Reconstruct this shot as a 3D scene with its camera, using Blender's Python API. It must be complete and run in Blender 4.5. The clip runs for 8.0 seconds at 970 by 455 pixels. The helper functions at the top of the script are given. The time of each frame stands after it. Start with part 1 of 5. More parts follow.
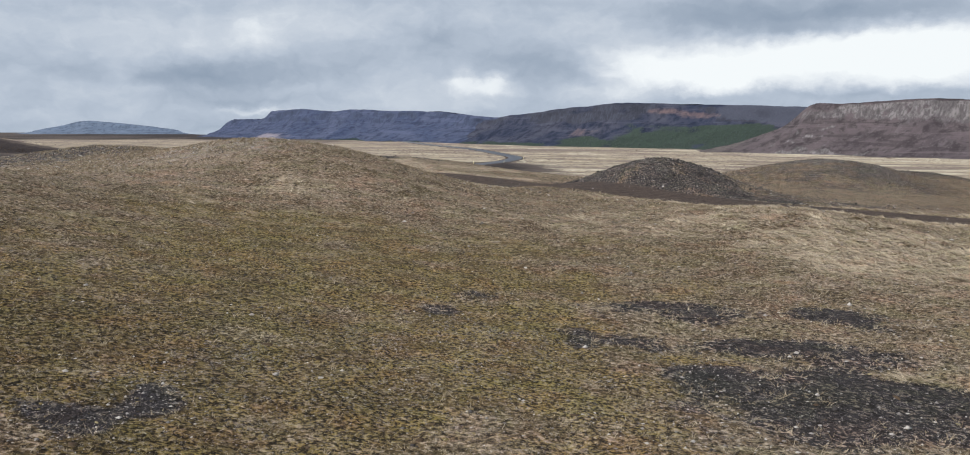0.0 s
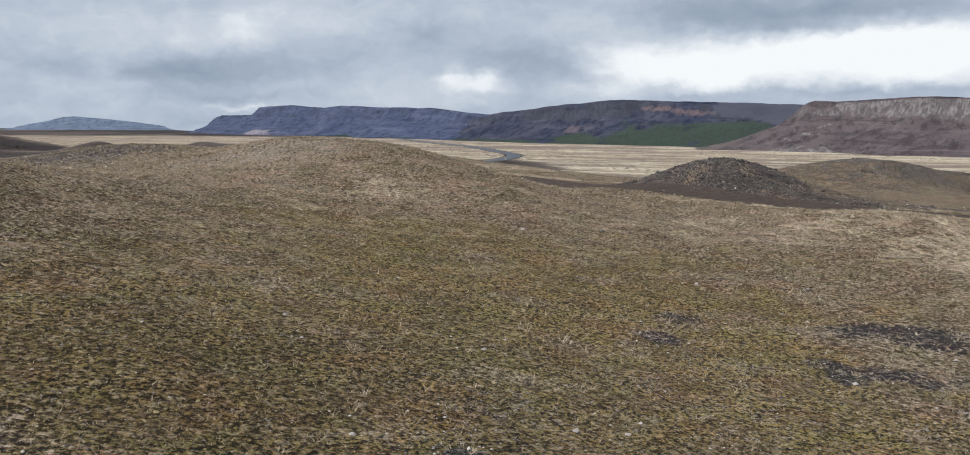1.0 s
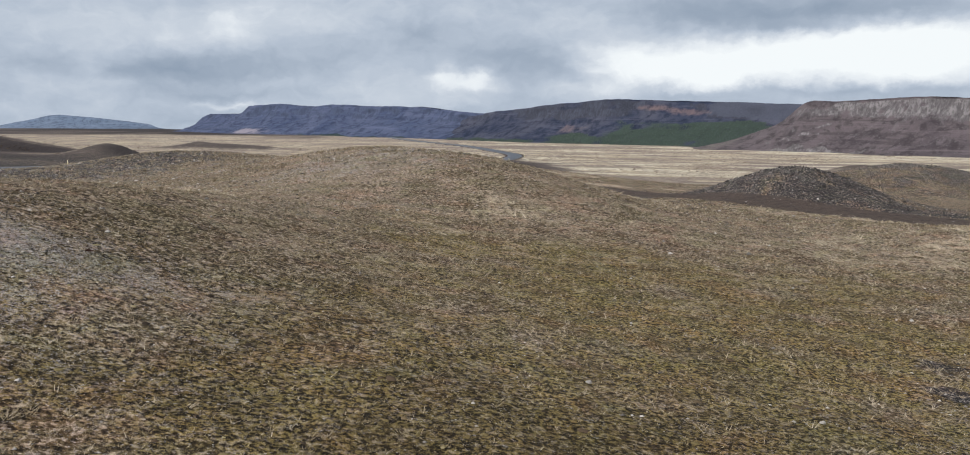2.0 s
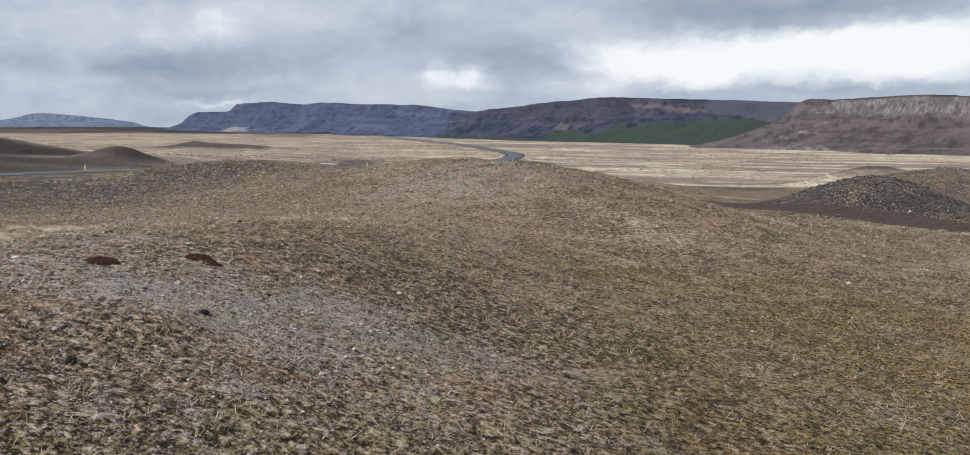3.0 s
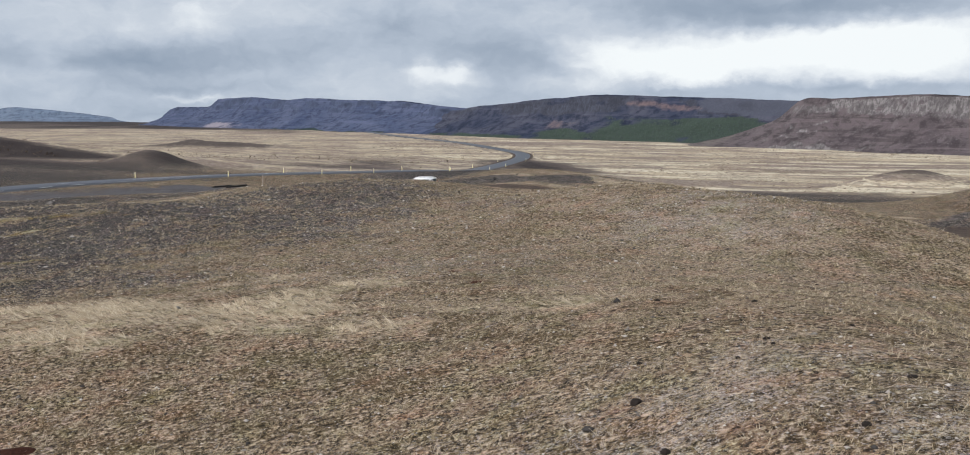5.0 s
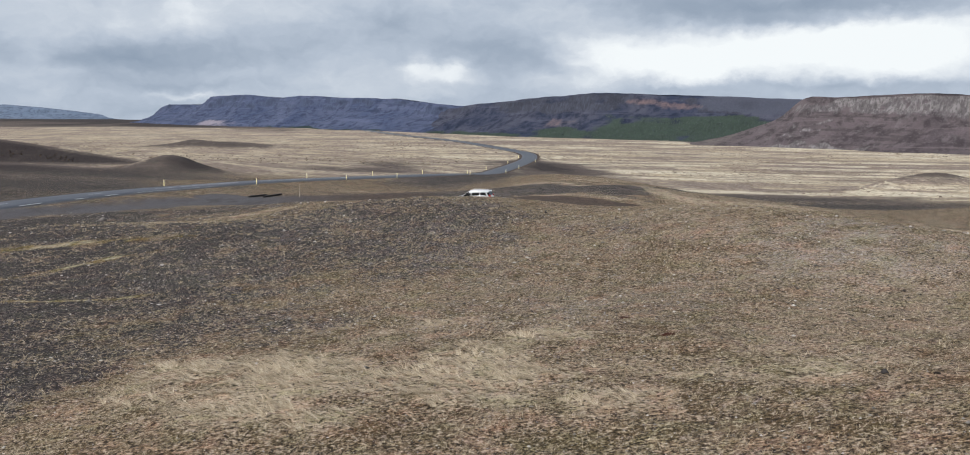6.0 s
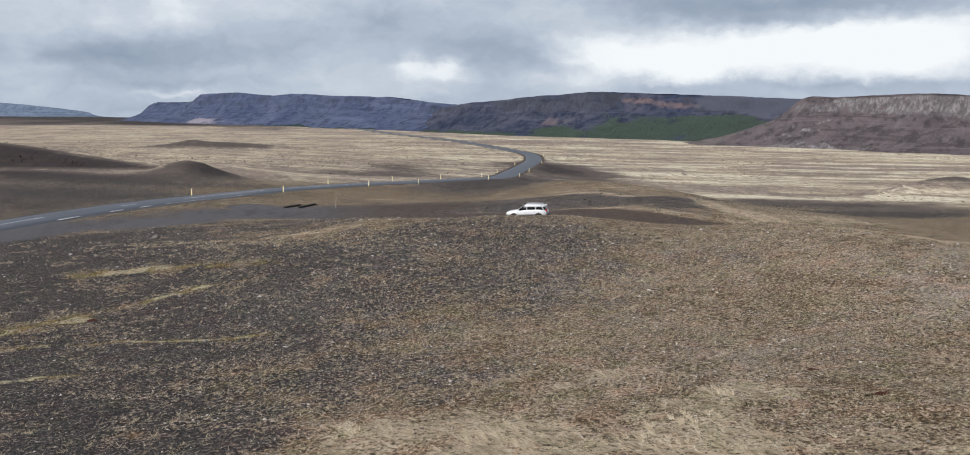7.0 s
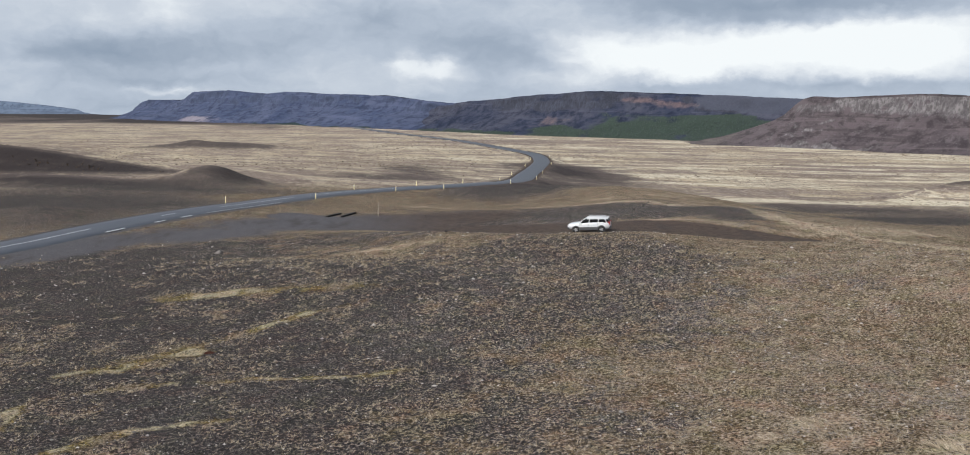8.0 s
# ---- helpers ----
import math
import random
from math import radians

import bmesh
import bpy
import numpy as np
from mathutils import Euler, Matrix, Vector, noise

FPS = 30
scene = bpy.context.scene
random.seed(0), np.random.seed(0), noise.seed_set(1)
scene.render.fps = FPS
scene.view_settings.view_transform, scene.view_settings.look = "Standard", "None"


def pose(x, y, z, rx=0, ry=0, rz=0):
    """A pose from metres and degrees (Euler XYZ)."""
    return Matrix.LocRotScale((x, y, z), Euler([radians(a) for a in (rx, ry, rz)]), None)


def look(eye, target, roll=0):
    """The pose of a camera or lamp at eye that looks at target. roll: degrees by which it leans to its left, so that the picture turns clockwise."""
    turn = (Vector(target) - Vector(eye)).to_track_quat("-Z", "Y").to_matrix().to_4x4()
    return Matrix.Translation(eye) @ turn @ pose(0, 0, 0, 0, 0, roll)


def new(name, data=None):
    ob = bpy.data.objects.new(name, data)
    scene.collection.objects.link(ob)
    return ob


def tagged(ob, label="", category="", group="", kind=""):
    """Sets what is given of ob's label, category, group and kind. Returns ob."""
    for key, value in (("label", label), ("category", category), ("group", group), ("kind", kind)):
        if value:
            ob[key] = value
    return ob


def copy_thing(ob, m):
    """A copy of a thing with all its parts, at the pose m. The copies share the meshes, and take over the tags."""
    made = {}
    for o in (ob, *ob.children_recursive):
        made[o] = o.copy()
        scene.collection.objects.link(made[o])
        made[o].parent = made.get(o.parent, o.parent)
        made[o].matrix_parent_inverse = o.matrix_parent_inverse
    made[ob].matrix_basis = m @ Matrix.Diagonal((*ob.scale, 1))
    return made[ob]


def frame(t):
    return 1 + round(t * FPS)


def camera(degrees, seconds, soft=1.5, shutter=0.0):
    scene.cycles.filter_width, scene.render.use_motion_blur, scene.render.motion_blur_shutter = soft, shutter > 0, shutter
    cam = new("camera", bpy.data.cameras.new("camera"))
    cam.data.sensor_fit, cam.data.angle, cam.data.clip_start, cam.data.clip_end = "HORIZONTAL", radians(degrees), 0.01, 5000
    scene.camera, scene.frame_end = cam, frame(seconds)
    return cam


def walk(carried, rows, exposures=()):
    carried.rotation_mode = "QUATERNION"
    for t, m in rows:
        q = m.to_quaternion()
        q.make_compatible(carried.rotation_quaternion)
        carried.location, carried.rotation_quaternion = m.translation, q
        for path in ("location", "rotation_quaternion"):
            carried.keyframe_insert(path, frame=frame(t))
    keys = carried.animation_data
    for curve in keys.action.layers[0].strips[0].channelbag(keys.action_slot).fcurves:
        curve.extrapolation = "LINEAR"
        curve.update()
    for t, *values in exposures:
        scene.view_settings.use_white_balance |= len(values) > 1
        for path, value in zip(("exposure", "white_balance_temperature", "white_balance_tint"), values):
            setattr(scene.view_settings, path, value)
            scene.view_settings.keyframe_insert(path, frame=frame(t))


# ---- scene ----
cam = camera(53.73, 8.0, 1.0)
# seconds, x, y, z, tilt, heading, lean
PATH = [
    (0, -0.0, -0.0, 12.0, 83.659, -0.0, -0.134),
    (0.5, -3.036, 1.787, 12.069, 83.564, -0.517, -0.058),
    (1, -6.124, 3.445, 12.136, 83.46, -0.979, 0.014),
    (1.5, -9.16, 4.915, 12.365, 83.365, -1.458, 0.063),
    (1.7, -10.486, 5.515, 12.556, 83.371, -1.632, 0.07),
    (2.8, -18.341, 8.709, 13.693, 83.183, -2.682, -0.051),
    (3, -19.608, 9.227, 13.847, 83.154, -2.899, -0.048),
    (3.5, -23.151, 10.414, 14.217, 83.096, -3.281, -0.016),
    (4, -26.817, 11.509, 14.618, 83.028, -3.715, 0.03),
    (4.5, -30.5, 12.703, 15.107, 82.917, -4.227, 0.068),
    (5, -34.148, 14.113, 15.777, 82.801, -4.701, 0.108),
    (5.2, -35.605, 14.73, 16.082, 82.756, -4.874, 0.119),
    (6.3, -43.447, 18.278, 17.859, 82.468, -5.74, 0.064),
    (6.5, -44.839, 18.898, 18.179, 82.414, -5.962, 0.072),
    (7, -48.564, 20.478, 19.005, 82.335, -6.416, 0.103),
    (7.5, -52.261, 22.011, 19.73, 82.244, -6.891, 0.143),
    (8, -56.0, 23.461, 20.379, 82.143, -7.237, 0.185),
]
walk(cam, [(t, pose(x, y, z, 0, 0, head) @ pose(0, 0, 0, tilt) @ pose(0, 0, 0, 0, 0, lean)) for t, x, y, z, tilt, head, lean in PATH])

# ---------------------------------------------------------------- light
SUN_ELEV, SUN_TURN = radians(46), radians(-128)
world = bpy.data.worlds.new("overcast_sky")
scene.world = world
world.use_nodes = True
wt = world.node_tree
wt.nodes.clear()
w_out = wt.nodes.new("ShaderNodeOutputWorld")
w_bg = wt.nodes.new("ShaderNodeBackground")
w_sky = wt.nodes.new("ShaderNodeTexSky")
w_sky.sky_type = "NISHITA"
w_sky.sun_disc = False
w_sky.sun_elevation, w_sky.sun_rotation = SUN_ELEV, SUN_TURN
w_sky.dust_density = 3.0
w_hsv = wt.nodes.new("ShaderNodeHueSaturation")
w_hsv.inputs["Saturation"].default_value = 0.62
w_bg.inputs["Strength"].default_value = 0.12
wt.links.new(w_sky.outputs[0], w_hsv.inputs["Color"])
wt.links.new(w_hsv.outputs[0], w_bg.inputs[0])
wt.links.new(w_bg.outputs[0], w_out.inputs[0])

sun = new("sun", bpy.data.lights.new("sun", "SUN"))
sun.data.energy, sun.data.angle, sun.data.color = 3.15, radians(2.5), (1.0, 0.995, 1.0)
sun_way = Vector((math.sin(SUN_TURN) * math.cos(SUN_ELEV), math.cos(SUN_TURN) * math.cos(SUN_ELEV), math.sin(SUN_ELEV)))
sun.matrix_world = look((0, 0, 60), Vector((0, 0, 60)) - sun_way)


# ---------------------------------------------------------------- smooth noise for shapes
def vnoise(x, y, seed=0):
    xi, yi = np.floor(x).astype(np.int64), np.floor(y).astype(np.int64)
    fx, fy = x - xi, y - yi
    fx, fy = fx * fx * fx * (fx * (fx * 6 - 15) + 10), fy * fy * fy * (fy * (fy * 6 - 15) + 10)

    def h(a, b):
        n = (a * 374761393 + b * 668265263 + seed * 974711) & 0x7FFFFFFF
        n = ((n ^ (n >> 13)) * 1274126177) & 0x7FFFFFFF
        n = ((n ^ (n >> 15)) * 2246822519) & 0x7FFFFFFF
        return (n & 0xFFFF) / 32767.5 - 1

    a, b, c, d = h(xi, yi), h(xi + 1, yi), h(xi, yi + 1), h(xi + 1, yi + 1)
    return (a * (1 - fx) + b * fx) * (1 - fy) + (c * (1 - fx) + d * fx) * fy


def fbm(x, y, octaves=4, seed=0, gain=0.5):
    total, amp, norm = 0.0, 1.0, 0.0
    for k in range(octaves):
        total = total + amp * vnoise(x * 2 ** k + 17.3 * k, y * 2 ** k - 9.1 * k, seed + k)
        norm += amp
        amp *= gain
    return total / norm


def step(a, b, v):
    t = np.clip((v - a) / (b - a), 0, 1)
    return t * t * (3 - 2 * t)


# ---------------------------------------------------------------- lie of the land
PLAIN = -4.1
SWELLS = []


def swell(x, y, h, rx, ry, turn=0.0):
    SWELLS.append((x, y, h, rx, ry, turn))


# long swells that carry the hills
swell(-52.3, 49.1, 4.20, 47.6, 253.5, -0.92)
swell(44.2, 17.7, 7.24, 63.3, 76.7, 0.97)
swell(-117.9, 176.4, 9.25, 126.5, 76.1, -1.54)
swell(-12.8, 180.2, 4.64, 15.4, 31.1, 0.19)
swell(-21.6, 17.2, 3.53, 12.9, 30.8, 0.25)
# hills and hollows along the way
swell(-28.7, 15.9, 2.72, 18.3, 4.8, -1.78)
swell(-16.9, 84.1, 2.74, 5.7, 10.1, -0.22)
swell(-19.3, 96.6, 1.28, 11.9, 5.5, 0.18)
swell(-11.0, 63.1, 2.48, 7.0, 9.3, 0.20)
swell(-40.3, 96.7, 2.61, 6.6, 22.0, 0.59)
swell(-56.4, 90.1, 1.56, 14.7, 6.4, -0.75)
swell(-46.0, 44.3, 0.61, 5.6, 6.4, -0.08)
swell(17.2, 53.4, 0.89, 4.5, 5.3, 0.02)
swell(-68.6, 119.4, 0.50, 4.3, 4.8, 0.02)
swell(-96.3, 149.2, 1.16, 4.9, 5.0, 0.00)
# dark mounds beside the track
swell(15.7, 84.4, 2.98, 4.9, 6.2, -0.37)
swell(45.0, 125.0, 4.40, 12.0, 8.0, 0.27)
swell(-15.2, 120.9, 1.79, 19.8, 8.3, 0.09)
swell(-32.9, 145.2, 1.45, 18.9, 12.4, -0.76)
swell(-19.0, 148.0, 0.95, 5.1, 5.1, 0.00)
swell(-13.0, 134.0, 1.20, 9.0, 5.0, 0.00)
swell(-12.0, 72.5, 0.60, 6.0, 7.5, 0.00)
swell(-30.0, 101.0, 1.55, 6.0, 4.5, 0.00)
# hummocks on the plain beyond the road
swell(-84.5, 209, 3.0, 5.0, 5.5, 0.0)
swell(-122, 204, 1.2, 17, 7, 0.0)
swell(-150, 242, 7.0, 27, 11, 0.15)
swell(-185, 375, 4.6, 36, 26, 0.2)
swell(-120, 442, 3.6, 24, 14, 0.0)
swell(-128, 444, 1.1, 4, 5, 0.0)
swell(80, 223, 4.2, 9, 8, 0.0)
swell(66, 150, 3.4, 12, 9, 0.3)
swell(-30, 182, -1.6, 11, 16, 0.0)


def swells(x, y):
    z = np.full(np.shape(x), PLAIN)
    for a, b, h, rx, ry, turn in SWELLS:
        c, s = math.cos(turn), math.sin(turn)
        u, v = (c * (x - a) + s * (y - b)) / rx, (-s * (x - a) + c * (y - b)) / ry
        z = z + h * np.exp(-(u * u + v * v) / 2)
    return z


def curve_through(points, gap):
    """Evenly spaced places on a smooth line through the points."""
    p = np.array(points, float)
    out = []
    for k in range(len(p) - 1):
        a, b, c, d = p[max(k - 1, 0)], p[k], p[k + 1], p[min(k + 2, len(p) - 1)]
        n = max(2, int(np.linalg.norm(c - b) / gap))
        for t in np.arange(n) / n:
            out.append(0.5 * (2 * b + (c - a) * t + (2 * a - 5 * b + 4 * c - d) * t * t + (3 * b - a - 3 * c + d) * t ** 3))
    out.append(p[-1])
    return np.array(out)


ROAD = curve_through([(-150, 20), (-118, 68), (-101, 99), (-90.5, 119), (-85.5, 134), (-79.2, 151), (-71.5, 167), (-62.5, 187), (-51, 204), (-38.5, 215), (-27, 231), (-18, 257), (-10, 290), (0, 330), (8.5, 368), (13, 410), (8, 455), (-7, 545), (-40, 660), (-70, 800), (-80, 900)], 2.0)
TRACK = curve_through([(-66, 152), (-57, 140), (-47, 133), (-39, 127.5), (-31.6, 123.2), (-27, 120.6), (-22.8, 116.8), (-18.5, 113), (-8.5, 105), (0, 96), (5, 84), (11, 73.5), (19, 67.5), (28, 62), (41, 55), (62, 47), (90, 40)], 1.0)


def smooth_along(v, n):
    k = np.ones(n) / n
    return np.convolve(np.pad(v, (n // 2, n // 2), mode="edge"), k, mode="valid")[: len(v)]


ROAD_Z = smooth_along(swells(ROAD[:, 0], ROAD[:, 1]), 15) + 0.35
TRACK_Z = smooth_along(swells(TRACK[:, 0], TRACK[:, 1]), 9) - 0.05


def nearest(line, heights, x, y, reach):
    """Distance from each place to a line, and the line's height there; far places get a large distance."""
    x, y = np.ravel(x), np.ravel(y)
    dist, z = np.full(x.shape, 1e3), np.zeros(x.shape)
    lo, hi = line.min(0) - reach, line.max(0) + reach
    near = np.where((x > lo[0]) & (x < hi[0]) & (y > lo[1]) & (y < hi[1]))[0]
    for part in np.array_split(near, max(1, len(near) // 4000)):
        if not len(part):
            continue
        d = np.hypot(x[part, None] - line[None, :, 0], y[part, None] - line[None, :, 1])
        k = d.argmin(1)
        dist[part], z[part] = d[np.arange(len(part)), k], heights[k]
    return dist, z


def land(x, y):
    """Height of the ground, and the distances to the road and to the track."""
    shape = np.shape(x)
    x, y = np.ravel(np.asarray(x, float)), np.ravel(np.asarray(y, float))
    z = swells(x, y)
    away = np.hypot(x + 28, y - 60)
    near = 1 - step(110, 260, away)
    z = z + near * (0.06 * fbm(x / 9, y / 9, 2, 3) + 0.09 * fbm(x / 1.7, y / 1.7, 3, 8)) + (1 - near) * 0.5 * fbm(x / 60, y / 25, 3, 21)
    dr, zr = nearest(ROAD, ROAD_Z, x, y, 14)
    dt, zt = nearest(TRACK, TRACK_Z, x, y, 8)
    k = step(2.2, 5.0, dt)
    z = z * k + (zt + 0.02 * fbm(x / 0.9, y / 0.9, 2, 40)) * (1 - k)
    k = step(3.9, 10.0, dr)
    z = z * k + (zr - 0.10) * (1 - k)
    return z.reshape(shape), dr.reshape(shape), dt.reshape(shape)


# ---------------------------------------------------------------- materials
def material(name, build):
    m = bpy.data.materials.new(name)
    m.use_nodes = True
    nt = m.node_tree
    nt.nodes.clear()
    out = nt.nodes.new("ShaderNodeOutputMaterial")
    build(N(nt), out)
    return m


class N:
    """Short ways to make shader nodes."""

    def __init__(self, nt):
        self.nt = nt

    def put(self, socket, v):
        if isinstance(v, bpy.types.NodeSocket):
            self.nt.links.new(v, socket)
        elif v is not None:
            socket.default_value = v

    def coords(self, kind="Object"):
        return self.nt.nodes.new("ShaderNodeTexCoord").outputs[kind]

    def mapping(self, v, scale=(1, 1, 1), turn=(0, 0, 0), loc=(0, 0, 0)):
        n = self.nt.nodes.new("ShaderNodeMapping")
        self.put(n.inputs["Vector"], v)
        n.inputs["Scale"].default_value, n.inputs["Rotation"].default_value, n.inputs["Location"].default_value = scale, turn, loc
        return n.outputs[0]

    def noise(self, v, scale, detail=4, rough=0.55, distort=0.0):
        n = self.nt.nodes.new("ShaderNodeTexNoise")
        self.put(n.inputs["Vector"], v)
        n.inputs["Scale"].default_value, n.inputs["Detail"].default_value = scale, detail
        n.inputs["Roughness"].default_value, n.inputs["Distortion"].default_value = rough, distort
        return n.outputs["Fac"]

    def attr(self, name):
        n = self.nt.nodes.new("ShaderNodeAttribute")
        n.attribute_name = name
        return n.outputs["Fac"]

    def ramp(self, v, a, b):
        n = self.nt.nodes.new("ShaderNodeMapRange")
        n.interpolation_type = "SMOOTHSTEP"
        self.put(n.inputs["Value"], v)
        self.put(n.inputs["From Min"], a)
        self.put(n.inputs["From Max"], b)
        return n.outputs[0]

    def math(self, op, a, b=None, c=None):
        n = self.nt.nodes.new("ShaderNodeMath")
        n.operation = op
        for s, v in zip(n.inputs, (a, b, c)):
            self.put(s, v)
        return n.outputs[0]

    def mix(self, fac, a, b, kind="MIX"):
        n = self.nt.nodes.new("ShaderNodeMix")
        n.data_type, n.blend_type = "RGBA", kind
        self.put(n.inputs[0], fac)
        self.put(n.inputs[6], a if isinstance(a, bpy.types.NodeSocket) else (*a, 1))
        self.put(n.inputs[7], b if isinstance(b, bpy.types.NodeSocket) else (*b, 1))
        return n.outputs[2]

    def split(self, v):
        n = self.nt.nodes.new("ShaderNodeSeparateXYZ")
        self.put(n.inputs[0], v)
        return n.outputs

    def bump(self, height, strength, distance, normal=None):
        n = self.nt.nodes.new("ShaderNodeBump")
        self.put(n.inputs["Height"], height)
        n.inputs["Strength"].default_value, n.inputs["Distance"].default_value = strength, distance
        if normal is not None:
            self.put(n.inputs["Normal"], normal)
        return n.outputs[0]

    def random(self):
        return self.nt.nodes.new("ShaderNodeObjectInfo").outputs["Random"]

    def island(self):
        return self.nt.nodes.new("ShaderNodeNewGeometry").outputs["Random Per Island"]

    def surface(self, out, color, rough=0.9, normal=None, metal=0.0, spec=0.3, **more):
        n = self.nt.nodes.new("ShaderNodeBsdfPrincipled")
        self.put(n.inputs["Base Color"], color if isinstance(color, bpy.types.NodeSocket) else (*color, 1))
        self.put(n.inputs["Roughness"], rough)
        self.put(n.inputs["Metallic"], metal)
        self.put(n.inputs["Specular IOR Level"], spec)
        if normal is not None:
            self.put(n.inputs["Normal"], normal)
        for k, v in more.items():
            self.put(n.inputs[k.replace("_", " ")], v)
        self.nt.links.new(n.outputs[0], out.inputs["Surface"])


def ground_look(n, out):
    p = n.coords()
    far, red = n.attr("far"), n.attr("red")
    bare, dry, moss, gravel, lichen = n.attr("bare"), n.attr("dry"), n.attr("moss"), n.attr("gravel"), n.attr("lichen")
    mid, clump = n.noise(p, 0.7, 4, 0.6), n.noise(p, 4.4, 4, 0.64)
    fleck, grit = n.noise(p, 11.0, 4, 0.70), n.noise(p, 36.0, 3, 0.7)
    wobble = n.math("MULTIPLY_ADD", n.math("ADD", mid, clump), 0.7, -0.7)
    frag = n.noise(p, 1.5, 5, 0.68, 0.4)
    tone, drift = n.noise(p, 0.16, 4, 0.6), n.noise(p, 0.05, 3, 0.6)
    # turf: dark roots, brown heath and pale dead blades
    turf = n.mix(n.ramp(fleck, 0.42, 0.56), (0.019, 0.014, 0.010), (0.215, 0.165, 0.100))
    turf = n.mix(n.ramp(n.math("ADD", n.math("MULTIPLY", fleck, 0.6), n.math("MULTIPLY", grit, 0.4)), 0.53, 0.62), turf, (0.52, 0.44, 0.315))
    turf = n.mix(n.math("MULTIPLY", n.ramp(mid, 0.45, 0.68), 0.6), turf, n.mix(fleck, (0.09, 0.054, 0.036), (0.29, 0.19, 0.13)))
    turf = n.mix(n.math("MULTIPLY", n.ramp(n.math("ADD", n.math("MULTIPLY", tone, 0.6), n.math("MULTIPLY", mid, 0.4)), 0.53, 0.40), 0.7), turf, n.mix(fleck, (0.030, 0.021, 0.013), (0.150, 0.104, 0.062)))
    turf = n.mix(n.math("MULTIPLY", n.ramp(drift, 0.5, 0.7), 0.35), turf, n.mix(fleck, (0.10, 0.085, 0.06), (0.42, 0.36, 0.27)))
    # rusty heather
    turf = n.mix(n.math("MULTIPLY", n.ramp(n.math("ADD", red, wobble), 0.2, 0.9), 0.55), turf, n.mix(n.ramp(fleck, 0.38, 0.62), (0.070, 0.046, 0.034), (0.44, 0.335, 0.245)))
    golden = n.mix(n.ramp(fleck, 0.43, 0.58), (0.011, 0.008, 0.003), (0.285, 0.215, 0.066))
    turf = n.mix(n.math("MULTIPLY", n.ramp(n.math("ADD", moss, wobble), 0.15, 0.85), 0.9), turf, golden)
    turf = n.mix(n.math("MULTIPLY", n.ramp(mid, 0.52, 0.38), 0.6), turf, n.mix(fleck, (0.028, 0.019, 0.009), (0.15, 0.103, 0.047)))
    turf = n.mix(n.math("MULTIPLY", n.ramp(moss, 0.85, 1.2), 0.8), turf, n.mix(n.ramp(fleck, 0.36, 0.6), (0.14, 0.12, 0.075), (0.50, 0.455, 0.315)))
    turf = n.mix(n.math("MULTIPLY", n.ramp(red, -0.15, -0.7), 0.7), turf, n.mix(n.ramp(fleck, 0.40, 0.62), (0.010, 0.007, 0.003), (0.150, 0.112, 0.045)))
    # straw: combed by the wind, light blades over dark gaps
    comb = n.noise(n.mapping(p, (2.2, 7.0, 3.0), (0, 0, radians(18))), 1.0, 5, 0.72, 0.7)
    straw = n.mix(n.ramp(comb, 0.36, 0.60), (0.10, 0.072, 0.045), (0.50, 0.415, 0.295))
    straw = n.mix(n.math("MULTIPLY", n.ramp(fleck, 0.54, 0.66), 0.5), straw, (0.70, 0.62, 0.47))
    turf = n.mix(n.math("MULTIPLY", n.ramp(n.math("ADD", dry, n.math("MULTIPLY_ADD", frag, 1.3, n.math("MULTIPLY_ADD", wobble, 1.2, -0.65))), 0.25, 0.9), 0.85), turf, straw)
    # soil shows between the plants wherever they thin out
    soil = n.mix(n.ramp(grit, 0.3, 0.7), (0.010, 0.0092, 0.0096), (0.058, 0.053, 0.054))
    thin = n.math("MULTIPLY_ADD", n.math("SUBTRACT", bare, 0.5), 0.50, n.math("ADD", n.math("MULTIPLY", fleck, 0.5), n.math("ADD", n.math("MULTIPLY", clump, 0.3), n.math("MULTIPLY_ADD", frag, 0.55, -0.175))))
    col = n.mix(n.ramp(thin, 0.465, 0.575), turf, soil)
    speck = n.noise(p, 6.5, 4, 0.74, 0.3)
    pale = n.math("MULTIPLY_ADD", n.ramp(moss, 0.3, 0.8), -0.46, n.math("MULTIPLY_ADD", n.ramp(bare, 0.75, 1.1), -0.42, 0.76))
    col = n.mix(n.math("MULTIPLY", n.ramp(speck, 0.535, 0.60), pale), col, n.mix(n.ramp(fleck, 0.35, 0.65), (0.26, 0.205, 0.150), (0.60, 0.505, 0.40)))
    col = n.mix(n.math("MULTIPLY", n.ramp(speck, 0.465, 0.40), 0.9), col, (0.014, 0.011, 0.008))
    # grey and white crusted stones
    chip = n.noise(p, 17.0, 3, 0.75, 0.4)
    crust = n.ramp(n.math("MULTIPLY_ADD", lichen, 0.12, n.math("ADD", n.math("MULTIPLY_ADD", frag, 0.16, n.math("MULTIPLY_ADD", chip, 0.75, -0.08)), n.math("MULTIPLY", clump, 0.25))), 0.605, 0.65)
    col = n.mix(n.math("MULTIPLY", crust, 0.75), col, n.mix(n.ramp(grit, 0.35, 0.65), (0.11, 0.095, 0.090), (0.54, 0.495, 0.46)))
